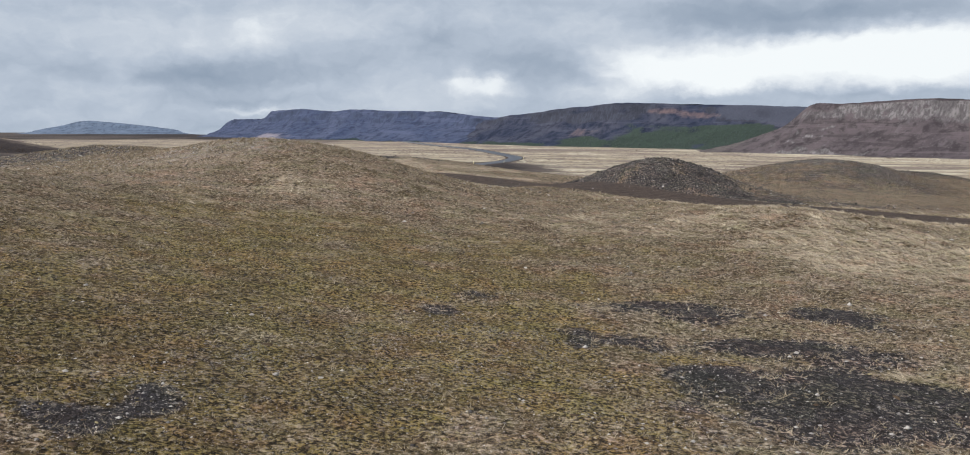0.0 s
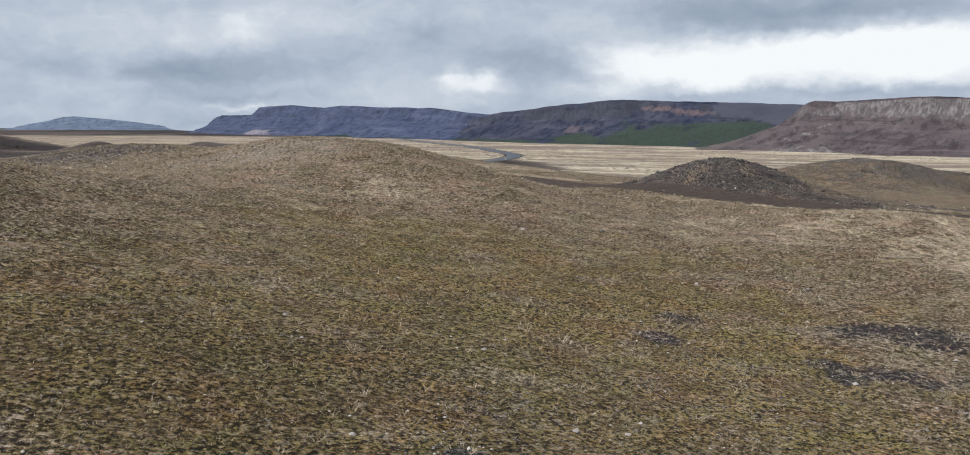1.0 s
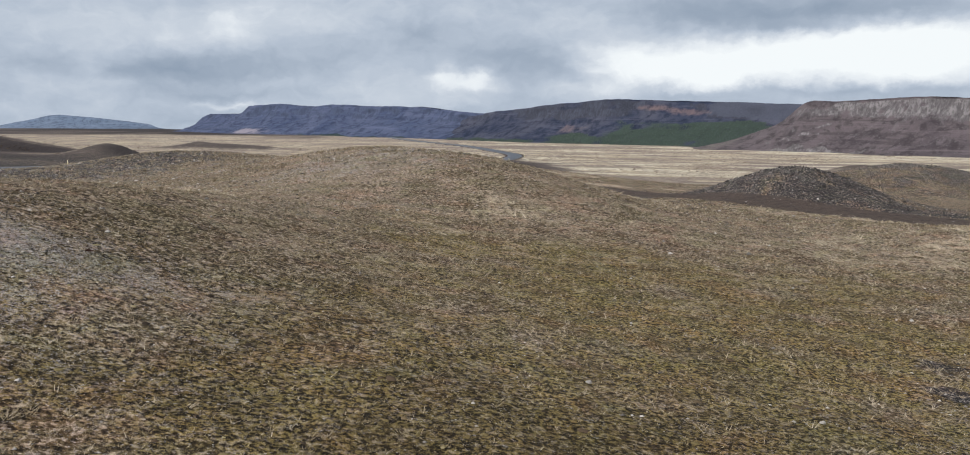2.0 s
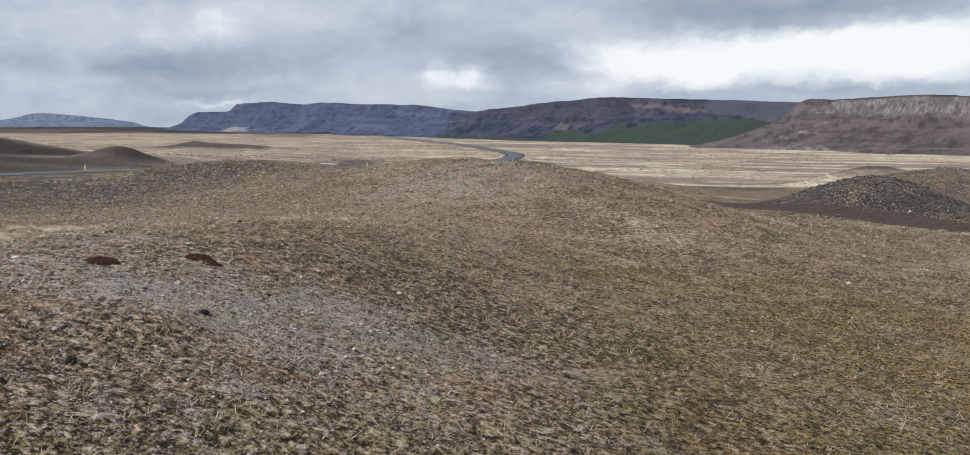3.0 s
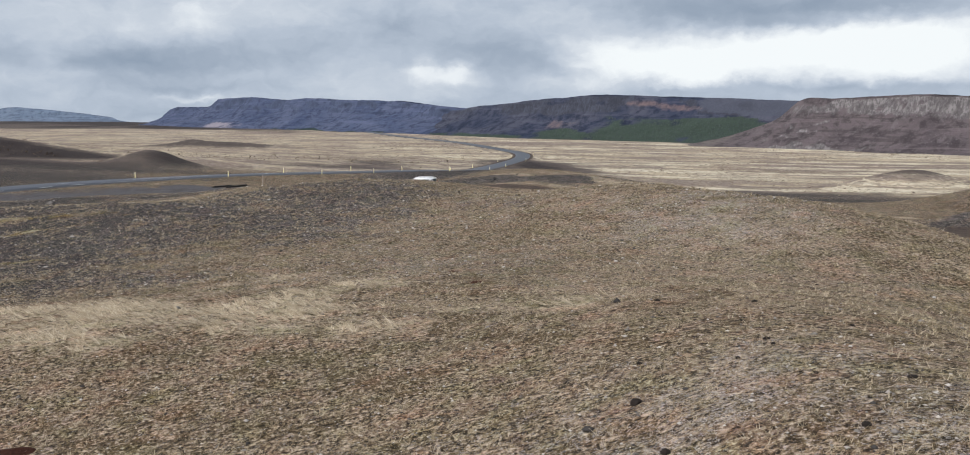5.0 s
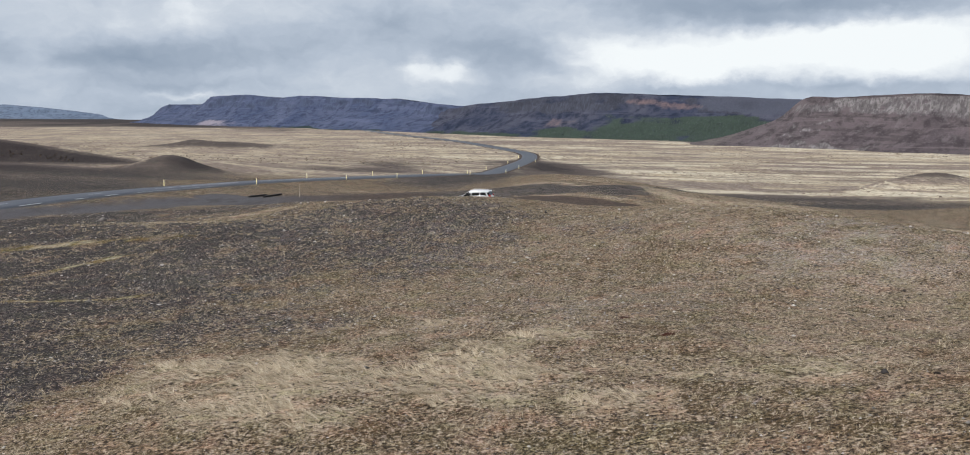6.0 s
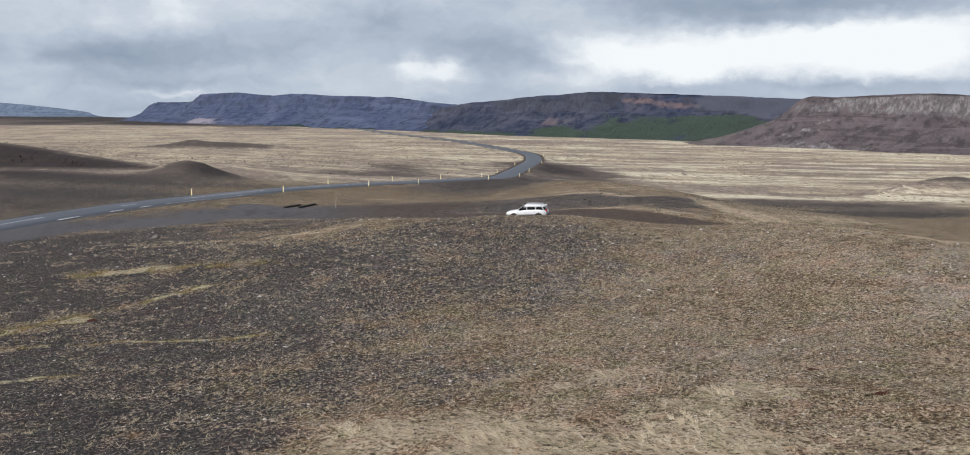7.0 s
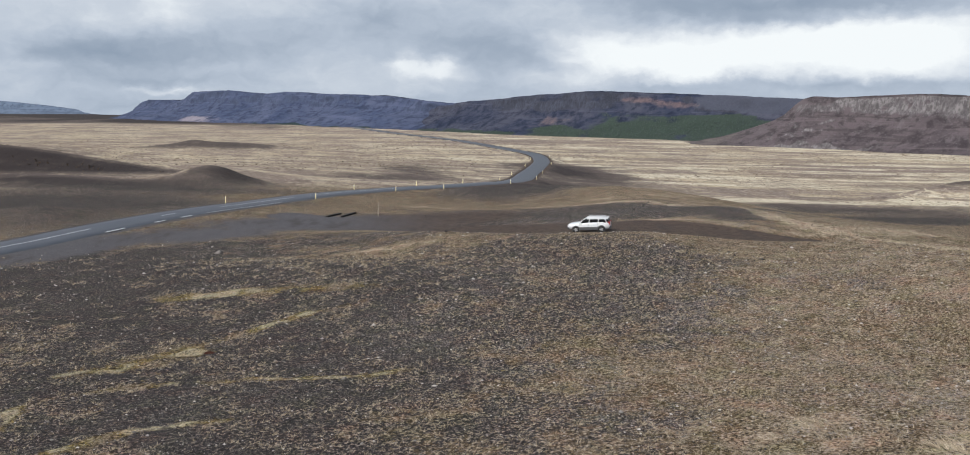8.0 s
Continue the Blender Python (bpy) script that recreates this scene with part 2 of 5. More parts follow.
    v = n.nt.nodes.new("ShaderNodeTexVoronoi")
    n.put(v.inputs["Vector"], p)
    v.inputs["Scale"].default_value = 8.5
    pick = n.split(v.outputs["Color"])
    size = n.math("MULTIPLY_ADD", pick[1], 0.13, 0.06)
    pebble = n.math("MULTIPLY", n.math("LESS_THAN", v.outputs["Distance"], size), n.math("GREATER_THAN", n.math("MULTIPLY_ADD", lichen, 0.24, pick[0]), 0.88))
    col = n.mix(n.math("MULTIPLY", pebble, 0.9), col, n.mix(pick[2], (0.20, 0.18, 0.16), (0.58, 0.54, 0.48)))
    # plants of several kinds: rosy, olive and purple-grey stretches
    kind = n.noise(n.mapping(p, (1, 1, 1), (0, 0, 0), (31, 7, 0)), 0.6, 5, 0.66, 0.6)
    other = n.noise(n.mapping(p, (1, 1, 1), (0, 0, 0), (-12, 44, 0)), 1.7, 4, 0.7, 0.5)
    col = n.mix(n.ramp(kind, 0.50, 0.66), col, n.mix(1.0, col, (1.09, 0.965, 0.92), "MULTIPLY"))
    col = n.mix(n.ramp(kind, 0.50, 0.36), col, n.mix(1.0, col, (0.93, 0.98, 0.86), "MULTIPLY"))
    col = n.mix(n.math("MULTIPLY", n.ramp(other, 0.56, 0.68), 0.8), col, n.mix(1.0, col, (0.86, 0.84, 0.98), "MULTIPLY"))
    col = n.mix(n.math("MULTIPLY", n.ramp(other, 0.46, 0.34), 0.8), col, n.mix(1.0, col, (1.22, 1.17, 1.12), "MULTIPLY"))
    # gravel: blue-grey on the pad, brown on the track
    x = n.split(p)[0]
    pad = n.mix(n.ramp(grit, 0.3, 0.7), (0.047, 0.046, 0.050), (0.128, 0.124, 0.130))
    dirt = n.mix(n.ramp(grit, 0.3, 0.7), (0.042, 0.031, 0.025), (0.112, 0.086, 0.071))
    dirt = n.mix(n.math("MULTIPLY", n.ramp(frag, 0.50, 0.36), 0.6), dirt, (0.026, 0.019, 0.016))
    pad = n.mix(n.ramp(n.math("MULTIPLY_ADD", mid, 14.0, x), -56, -36), pad, dirt)
    pad = n.mix(n.math("MULTIPLY", n.ramp(n.noise(n.mapping(p, (0.5, 0.12, 1), (0, 0, radians(-50))), 1.0, 5, 0.65), 0.50, 0.66), 0.6), pad, (0.052, 0.044, 0.041))
    # the plain: long streaks of pale grass, heath and dark sand
    q = n.mapping(p, (1, 1, 1), (0, 0, radians(20)))
    east = n.ramp(x, -90, 40)
    s1 = n.noise(n.mapping(p, (0.008, 0.020, 1), (0, 0, radians(14))), 1.0, 6, 0.62, 0.6)
    s2 = n.noise(n.mapping(q, (0.012, 0.062, 1)), 1.0, 7, 0.72, 0.9)
    s3 = n.noise(n.mapping(p, (0.20, 0.22, 1), (0, 0, radians(20))), 1.0, 5, 0.7, 0.5)
    s4 = n.noise(n.mapping(p, (0.34, 0.085, 1), (0, 0, radians(-8))), 1.0, 4, 0.7, 0.4)
    s5 = n.noise(n.mapping(p, (0.070, 0.032, 1), (0, 0, radians(-30))), 1.0, 5, 0.7, 0.8)
    s6 = n.noise(n.mapping(p, (0.022, 0.030, 1), (0, 0, radians(40))), 1.0, 6, 0.68, 1.0)
    plain = n.mix(n.ramp(s1, 0.38, 0.60), (0.245, 0.190, 0.150), (0.385, 0.318, 0.222))
    plain = n.mix(n.math("MULTIPLY", n.ramp(s5, 0.53, 0.40), 0.7), plain, (0.195, 0.152, 0.130))
    plain = n.mix(n.math("MULTIPLY", n.ramp(s5, 0.55, 0.70), 0.45), plain, (0.49, 0.43, 0.29))
    plain = n.mix(n.math("MULTIPLY", n.ramp(s2, 0.49, 0.57), n.math("MULTIPLY_ADD", east, 0.55, 0.35)), plain, n.mix(s6, (0.52, 0.45, 0.29), (0.66, 0.61, 0.50)))
    plain = n.mix(n.math("MULTIPLY", n.ramp(s4, 0.48, 0.36), 0.45), plain, (0.125, 0.098, 0.080))
    plain = n.mix(n.math("MULTIPLY", n.ramp(s4, 0.56, 0.68), 0.35), plain, (0.56, 0.50, 0.39))
    plain = n.mix(n.math("MULTIPLY", n.ramp(s3, 0.52, 0.34), 0.4), plain, (0.135, 0.108, 0.092))
    plain = n.mix(n.math("MULTIPLY", n.ramp(s6, 0.47, 0.36), 0.6), plain, n.mix(s4, (0.085, 0.066, 0.058), (0.205, 0.160, 0.135)))
    plain = n.mix(n.math("MULTIPLY", n.ramp(n.math("SUBTRACT", s2, n.math("MULTIPLY", bare, 0.2)), 0.42, 0.36), n.math("MULTIPLY_ADD", east, 0.15, 0.35)), plain, (0.165, 0.135, 0.125))
    grain = n.noise(n.mapping(p, (0.9, 0.55, 1)), 1.0, 5, 0.75, 0.4)
    plain = n.mix(n.math("MULTIPLY", n.ramp(grain, 0.49, 0.38), 0.55), plain, n.mix(s6, (0.055, 0.042, 0.036), (0.14, 0.108, 0.085)))
    plain = n.mix(n.math("MULTIPLY", n.ramp(grain, 0.54, 0.66), 0.4), plain, (0.62, 0.545, 0.41))
    heath = n.mix(s3, (0.024, 0.020, 0.020), (0.115, 0.092, 0.082))
    heath = n.mix(n.math("MULTIPLY", n.ramp(s4, 0.54, 0.68), 0.4), heath, (0.22, 0.18, 0.135))
    plain = n.mix(n.math("MULTIPLY", n.ramp(n.math("ADD", bare, n.math("MULTIPLY_ADD", n.math("ADD", s3, s4), 0.8, -0.8)), 0.42, 0.95), 0.92), plain, heath)
    # darkest soil; the left hill's cloud shade is put into the colour here too
    plain = n.mix(n.math("MULTIPLY", n.ramp(n.math("ADD", bare, n.math("MULTIPLY_ADD", s3, 0.6, -0.3)), 1.0, 1.5), 0.85), plain, n.mix(s4, (0.013, 0.011, 0.012), (0.050, 0.041, 0.039)))
    col = n.mix(n.ramp(n.math("MULTIPLY_ADD", s3, 0.5, n.math("SUBTRACT", far, 0.25)), 0.2, 0.8), col, plain)
    rim = n.math("ADD", n.math("MULTIPLY", wobble, 0.9), n.math("MULTIPLY_ADD", fleck, 0.5, -0.25))
    col = n.mix(n.ramp(n.math("ADD", gravel, rim), 0.30, 0.75), col, pad)
    lumps = n.math("ADD", n.math("MULTIPLY", clump, 0.8), n.math("MULTIPLY", fleck, 0.8))
    n.surface(out, col, 0.95, n.bump(n.math("ADD", n.math("ADD", lumps, n.math("MULTIPLY", speck, 0.8)), n.math("MULTIPLY", pebble, 0.5)), 0.9, 0.075), spec=0.12)


def road_look(n, out):
    p = n.coords()
    a, b = n.noise(p, 0.6, 4), n.noise(p, 30, 3, 0.7)
    col = n.mix(a, (0.040, 0.046, 0.057), (0.072, 0.081, 0.096))
    col = n.mix(n.math("MULTIPLY", n.ramp(b, 0.5, 0.75), 0.4), col, (0.17, 0.175, 0.18))
    n.surface(out, col, 0.55, n.bump(b, 0.3, 0.01), spec=0.5)


def plain_look(color, rough=0.6, metal=0.0, grain=0.15, scale=20, spec=0.4, **more):
    def build(n, out):
        p = n.coords()
        a = n.noise(p, scale, 4, 0.6)
        dark, light = tuple(c * (1 - grain) for c in color), tuple(min(1, c * (1 + grain)) for c in color)
        n.surface(out, n.mix(a, dark, light), rough, n.bump(a, 0.15, 0.004), metal, spec, **more)
    return build


def slope_look(low, high, rock, green, crag=0.65, patch=(0.17, 0.13, 0.125), columns=False, relief=0.8):
    """Mountain sides: heath and scree below, lava bands and upright crags where steep, snow specks high up."""
    def build(n, out):
        p = n.coords()
        up = n.split(n.nt.nodes.new("ShaderNodeNewGeometry").outputs["Normal"])[2]
        a, b, c = n.noise(p, 0.028, 5, 0.62, 0.5), n.noise(p, 0.16, 5, 0.65, 0.3), n.noise(p, 0.9, 4, 0.7)
        band = n.noise(n.mapping(p, (0.02, 0.02, 0.42)), 1.0, 5, 0.6, 0.5)
        col = n.mix(n.ramp(n.math("ADD", n.math("MULTIPLY", a, 0.65), n.math("MULTIPLY", b, 0.35)), 0.38, 0.62), low, high)
        col = n.mix(n.math("MULTIPLY", n.ramp(b, 0.53, 0.38), 0.65), col, tuple(v * 0.5 for v in low))
        col = n.mix(n.math("MULTIPLY", n.ramp(band, 0.56, 0.66), 0.5), col, tuple(v * 1.25 for v in high))
        col = n.mix(n.math("MULTIPLY", n.ramp(band, 0.45, 0.36), 0.5), col, tuple(v * 0.6 for v in low))
        gully = n.noise(n.mapping(p, (0.20, 0.20, 0.06)), 1.0, 6, 0.68, 0.6)
        col = n.mix(n.math("MULTIPLY", n.ramp(gully, 0.54, 0.68), 0.4), col, tuple(0.5 * (v + w) for v, w in zip(rock, high)))
        col = n.mix(n.math("MULTIPLY", n.ramp(c, 0.57, 0.70), 0.3), col, rock)
        streak = n.noise(n.mapping(p, (0.75, 0.75, 0.05)), 1.0, 5, 0.65)
        fine = n.noise(n.mapping(p, (1.9, 1.9, 0.16)), 1.0, 3, 0.6)
        stone = n.mix(n.ramp(n.math("ADD", n.math("MULTIPLY", streak, 0.7), n.math("MULTIPLY", fine, 0.3)), 0.40, 0.60), tuple(v * crag for v in rock), rock)
        stone = n.mix(n.math("MULTIPLY", n.ramp(b, 0.54, 0.40), 0.55), stone, tuple(v * crag * 0.75 for v in rock))
        stone = n.mix(n.math("MULTIPLY", n.ramp(c, 0.56, 0.68), 0.35), stone, tuple(v * 1.3 for v in rock))
        edge = n.math("ADD", up, n.math("MULTIPLY_ADD", n.math("ADD", b, gully), 0.5, -0.36 if columns else -0.30))
        col = n.mix(n.ramp(edge, 0.80, 0.60), col, stone)
        ragged = n.math("MULTIPLY_ADD", n.math("ADD", a, b), 1.0, -1.0)
        col = n.mix(n.ramp(n.math("ADD", n.attr("brow"), ragged), 0.45, 0.75), col, n.mix(c, tuple(v * 0.75 for v in rock), tuple(v * 1.25 for v in rock)))
        col = n.mix(n.ramp(n.math("ADD", n.attr("wood"), n.math("MULTIPLY", ragged, 0.7)), 0.35, 0.7), col, n.mix(b, tuple(v * 0.6 for v in green), green))
        # warm tan patches; sunlight on the slopes is put into their colour
        col = n.mix(n.math("MULTIPLY", n.ramp(n.math("ADD", n.attr("warm_patch"), ragged), 0.5, 1.0), 0.8), col, n.mix(c, tuple(v * 0.7 for v in patch), tuple(v * 1.3 for v in patch)))
        col = n.mix(n.ramp(n.math("ADD", n.attr("snow"), n.math("MULTIPLY_ADD", n.noise(p, 0.5, 3), 1.4, -0.7)), 0.75, 0.85), col, (0.7, 0.72, 0.75))
        n.surface(out, col, 0.95, n.bump(n.math("ADD", b, n.math("MULTIPLY", c, 0.4)), relief, 1.6), spec=0.1)
    return build


GROUND = material("heath_ground", ground_look)
ASPHALT = material("asphalt", road_look)


# ---------------------------------------------------------------- mesh helpers
def grid_mesh(name, X, Y, Z, mat, attrs=(), wrap=False):
    """A sheet through rows and columns of places, with named values at its points."""
    r, c = X.shape
    me = bpy.data.meshes.new(name)
    k = np.arange(r * c).reshape(r, c)
    quads = np.stack([k[:-1, :-1], k[:-1, 1:], k[1:, 1:], k[1:, :-1]], -1).reshape(-1, 4)
    me.vertices.add(r * c)
    me.vertices.foreach_set("co", np.stack([X, Y, Z], -1).astype(np.float32).ravel())
    me.loops.add(quads.size)
    me.loops.foreach_set("vertex_index", quads.astype(np.int32).ravel())
    me.polygons.add(len(quads))
    me.polygons.foreach_set("loop_start", np.arange(0, quads.size, 4, dtype=np.int32))
    me.polygons.foreach_set("use_smooth", np.ones(len(quads), bool))
    for key, v in attrs:
        a = me.attributes.new(key, "FLOAT", "POINT")
        a.data.foreach_set("value", np.asarray(v, np.float32).ravel())
    me.materials.append(mat)
    me.update(calc_edges=True)
    me.validate()
    return me


def spaced(lo, fine_lo, fine_hi, hi, gap, growth):
    """Coordinates that lie close together between fine_lo and fine_hi and spread outwards."""
    mid = np.arange(fine_lo, fine_hi, gap)
    up, g, v = [], gap, fine_hi
    while v < hi:
        up.append(v)
        g *= growth
        v += g
    up.append(hi)
    down, g, v = [], gap, fine_lo
    while v > lo:
        g *= growth
        v -= g
        down.append(max(v, lo))
    return np.array(down[::-1] + list(mid) + up)


def blob(x, y, a, b, rx, ry, turn=0.0):
    c, s = math.cos(turn), math.sin(turn)
    u, v = (c * (x - a) + s * (y - b)) / rx, (-s * (x - a) + c * (y - b)) / ry
    return np.exp(-(u * u + v * v))


# ---------------------------------------------------------------- ground
gx = spaced(-2600, -92, 36, 2600, 0.28, 1.05)
gy = spaced(-2200, 12, 112, 2600, 0.28, 1.04)
GX, GY = np.meshgrid(gx, gy)
GZ, DR, DT = land(GX, GY)


FOOTPATH = curve_through([(-50, 172), (-38, 166.5), (-28.3, 157), (-20.5, 147), (-14.5, 139.5), (-11.7, 132), (-10.5, 123), (-8.8, 116), (-4, 111.5), (4, 108), (14, 104)], 1.0)

# patches: x, y, half widths, strength
BARE = [
    (-6.0, 16.8, 0.8, 0.9, 1.7), (-6.9, 15.4, 0.9, 0.9, 1.6), (-5.2, 17.2, 1.2, 0.7, 0.5), (8.0, 20.2, 4.5, 2.6, 1.1), (6.2, 29.3, 1.7, 1.3, 1.2), (2.3, 25.3, 0.9, 2.2, 0.9), (10.8, 29.8, 1.8, 1.0, 1.0), (12, 28, 1.2, 0.8, 0.7), (7.2, 25.4, 1.5, 0.9, 0.5), (8.9, 23.2, 2.4, 1.2, 0.6), (0.3, 30.2, 1.2, 0.7, 0.8), (-6.3, 17.7, 0.7, 0.5, 0.8), (4.8, 25.3, 1.2, 0.9, 0.5), (4.0, 36.0, 2.6, 1.3, 0.5),
    (-1.5, 27.3, 1.0, 0.9, 0.9), (8.5, 25.9, 1.4, 0.8, 0.5), (15, 82, 9, 8, 0.9), (4, 84, 8, 5, 0.6), (20, 72, 9, 4, 0.7), (45, 124, 14, 12, 0.45), (-28, 140, 18, 14, 0.45), (-46, 144, 14, 11, 0.5), (-24, 137, 7, 7, 0.75), (-15, 125, 3.5, 7, 0.75), (-19, 131, 5, 6, 0.5),
    (-63, 77, 19, 25, 0.72), (-48, 80, 12, 14, 0.14), (-60, 60, 9, 9, 0.3), (-57, 53, 6, 5, 0.3), (-80, 98, 8, 8, 0.5), (-20, 90, 14, 14, -0.2), (-80, 108, 8, 10, 0.5), (-74, 87, 9, 13, 0.6), (-12, 40, 14, 15, -0.55), (-16, 27, 6, 6, -0.3), (-25, 44, 8, 6, -0.3), (-9, 21, 8, 7, 0.15), (9, 46, 11, 12, -0.3), (-70, 66, 8, 8, 0.4), (-49, 88, 13, 14, 0.22), (-28, 76, 5, 6, 0.3), (-34, 86, 9, 7, 0.12), (-76, 104, 14, 16, 0.5), (-60, 116, 18, 8, 0.4), (-12, 131, 8, 4, 0.5), (-16, 62, 5, 7, 0.2),
]
# washed-out spots in the moss
WORN = [(6.8, 29.2, 1.5, 1.1, 0.9), (8.4, 25.7, 2.6, 0.8, 0.9), (10.8, 29.5, 1.8, 0.9, 0.6), (11.0, 24.6, 1.8, 0.8, 0.7), (3.6, 25.5, 1.6, 1.2, 0.7), (6.5, 22.5, 2.2, 1.2, 0.8), (9.5, 21.3, 2.0, 1.2, 1.0), (5.5, 35.8, 1.5, 0.7, 0.6), (2.7, 35.9, 1.2, 0.6, 0.6), (-0.7, 29.6, 1.0, 1.1, 1.3), (-1.7, 26.8, 0.9, 1.2, 1.3), (3.6, 28.6, 1.4, 1.6, 0.8), (4.5, 23.0, 1.2, 0.8, 0.6), (-19.5, 29.2, 2.2, 1.2, 0.45), (-15.0, 34.0, 3.0, 3.0, 0.3)]
# rusty heather
RED = [(-18.5, 28, 4, 5, -0.4), (-9, 18, 10, 7, -0.7), (-20, 28, 5, 5, -0.5), (-28.5, 19.5, 5.5, 4.5, -0.9), (-58, 55, 8, 6, -0.4), (-16, 50, 12, 10, 0.45), (-22, 36, 7, 6, 0.35), (-28, 48, 8, 5, 0.55), (-26.5, 72, 4, 3, 0.45), (-32.5, 76, 4, 3, 0.5), (-19, 57, 3, 2, 0.6), (-20, 70, 5, 5, 0.3), (-31, 62, 10, 7, 0.3), (-30, 38, 8, 4, 0.3), (-8, 55, 4, 3, 0.3)]
# bare far ground, with shade painted on a hummock's flank and a hillside
BARE_SHADE_FAR = [(-106, 197, 22, 8, 1.0), (-90, 190, 15, 6, 0.8), (-134, 234, 30, 8, 1.9), (-112, 232, 12, 6, 1.0), (-120, 438, 30, 14, 1.1), (-185, 350, 30, 20, 1.2), (-104, 160, 18, 12, 0.4), (-80, 207, 4.5, 6, 1.4), (-86, 207, 4, 4, 0.5), (80, 222, 9, 6, 0.9), (66, 150, 13, 9, 0.6), (7, 305, 14, 45, 1.3), (-13, 245, 10, 30, 1.1), (-22, 212, 12, 20, 1.2), (-42, 295, 12, 34, 0.6), (-52, 250, 16, 16, 0.7), (-30, 205, 10, 10, 0.8), (35, 192, 28, 13, 0.4), (-104, 165, 26, 13, 0.8), (-125, 200, 40, 20, 0.3), (-95, 140, 20, 14, 0.35), (34, 169, 13, 7, 1.6), (30, 208, 9, 9, 0.5), (-115, 222, 20, 8, 0.3), (52, 203, 22, 14, 0.2), (70, 175, 20, 10, 0.4), (-20, 330, 40, 25, 0.25), (45, 195, 10, 5, 0.4)]
DRY = [
    (-44, 47.5, 6, 4.0, 0.68), (-49, 50.5, 4.5, 2.4, 0.58), (-36, 51, 4.5, 2.2, 0.65), (-41, 56, 4, 1.4, 0.4), (-31, 43.5, 12, 2.6, 0.35), (-38.5, 46.5, 5, 3, 0.4), (-18, 90, 15, 15, 0.3), (-43, 62, 7, 8, 0.22), (14, 52, 13, 9, 0.4), (28, 50, 10, 8, 0.4), (26, 66, 10, 5, 0.4), (19, 44, 6, 4.5, 0.8), (11, 23.4, 1.6, 0.7, 0.6),
    (-54, 105, 8, 1.6, 0.6), (-63, 111, 7, 1.6, 0.45), (-22, 124.5, 9, 1.5, 0.45), (-6, 108, 7, 3.5, 0.45), (2, 117, 8, 5, 0.5), (-36, 146, 6, 3, 0.4), (-5, 145, 14, 8, 0.5), (-10, 165, 14, 10, 0.4), (-8, 52, 18, 16, 0.22), (-14, 34, 12, 12, 0.16), (18, 38, 6, 5, 0.5),
]
MOSS = [(-9, 17, 9, 7, 0.5), (-66, 88.8, 6, 1.2, 0.4), (-3, 32, 14, 16, 0.7), (2, 22, 6, 5, 0.3), (-9, 20, 7, 7, 0.5), (-11, 38, 9, 9, 0.12)]
# strips of yellow moss: line, half width, strength
MOSS_LINES = [
    ([(-71.5, 64.9), (-70.5, 66.9), (-68.7, 67.9), (-66.4, 68.4), (-64.4, 68.5), (-61.6, 68.4), (-57.4, 67.9), (-54.1, 68.1)], 0.5, 1.05),
    ([(-70.6, 71.2), (-68.5, 71.8), (-66.8, 73.2), (-65.0, 74.2)], 1.5, 1.1),
    ([(-68.1, 60.2), (-66.9, 61.1), (-65.4, 62.2), (-63.4, 62.7), (-61.7, 62.8)], 0.7, 1.15),
    ([(-70.8, 63.1), (-70.6, 65.4)], 0.5, 1.1),
    ([(-69.2, 88.8), (-65.1, 88.3), (-61.4, 87.1), (-55.9, 85.2)], 1.4, 0.75),
    ([(-66.5, 74.5), (-63.5, 77.5), (-60.5, 80.0), (-57.0, 81.5)], 1.0, 0.7),
    ([(-63.6, 77.5), (-61.3, 79.1), (-59.4, 81.1)], 0.8, 0.5),
]
LICHEN = [(15, 84, 8, 7, 0.45), (45, 125, 14, 10, 0.5), (-25, 138, 18, 14, 0.35), (-27, 22, 8, 6, 0.15), (-18, 60, 8, 8, 0.3), (-30, 80, 12, 10, 0.25), (-22.5, 25, 5, 4.2, 0.4), (-20, 24.5, 2.5, 2.5, 0.3), (-33, 58, 9, 7, 0.35), (-20, 84, 10, 8, 0.3), (-25.5, 22.5, 5, 4, 0.4), (-17, 66, 7, 6, 0.5), (-29, 30, 6, 5, 0.5), (-45, 75, 14, 14, 0.3), (0, 22, 8, 5, 0.35)]


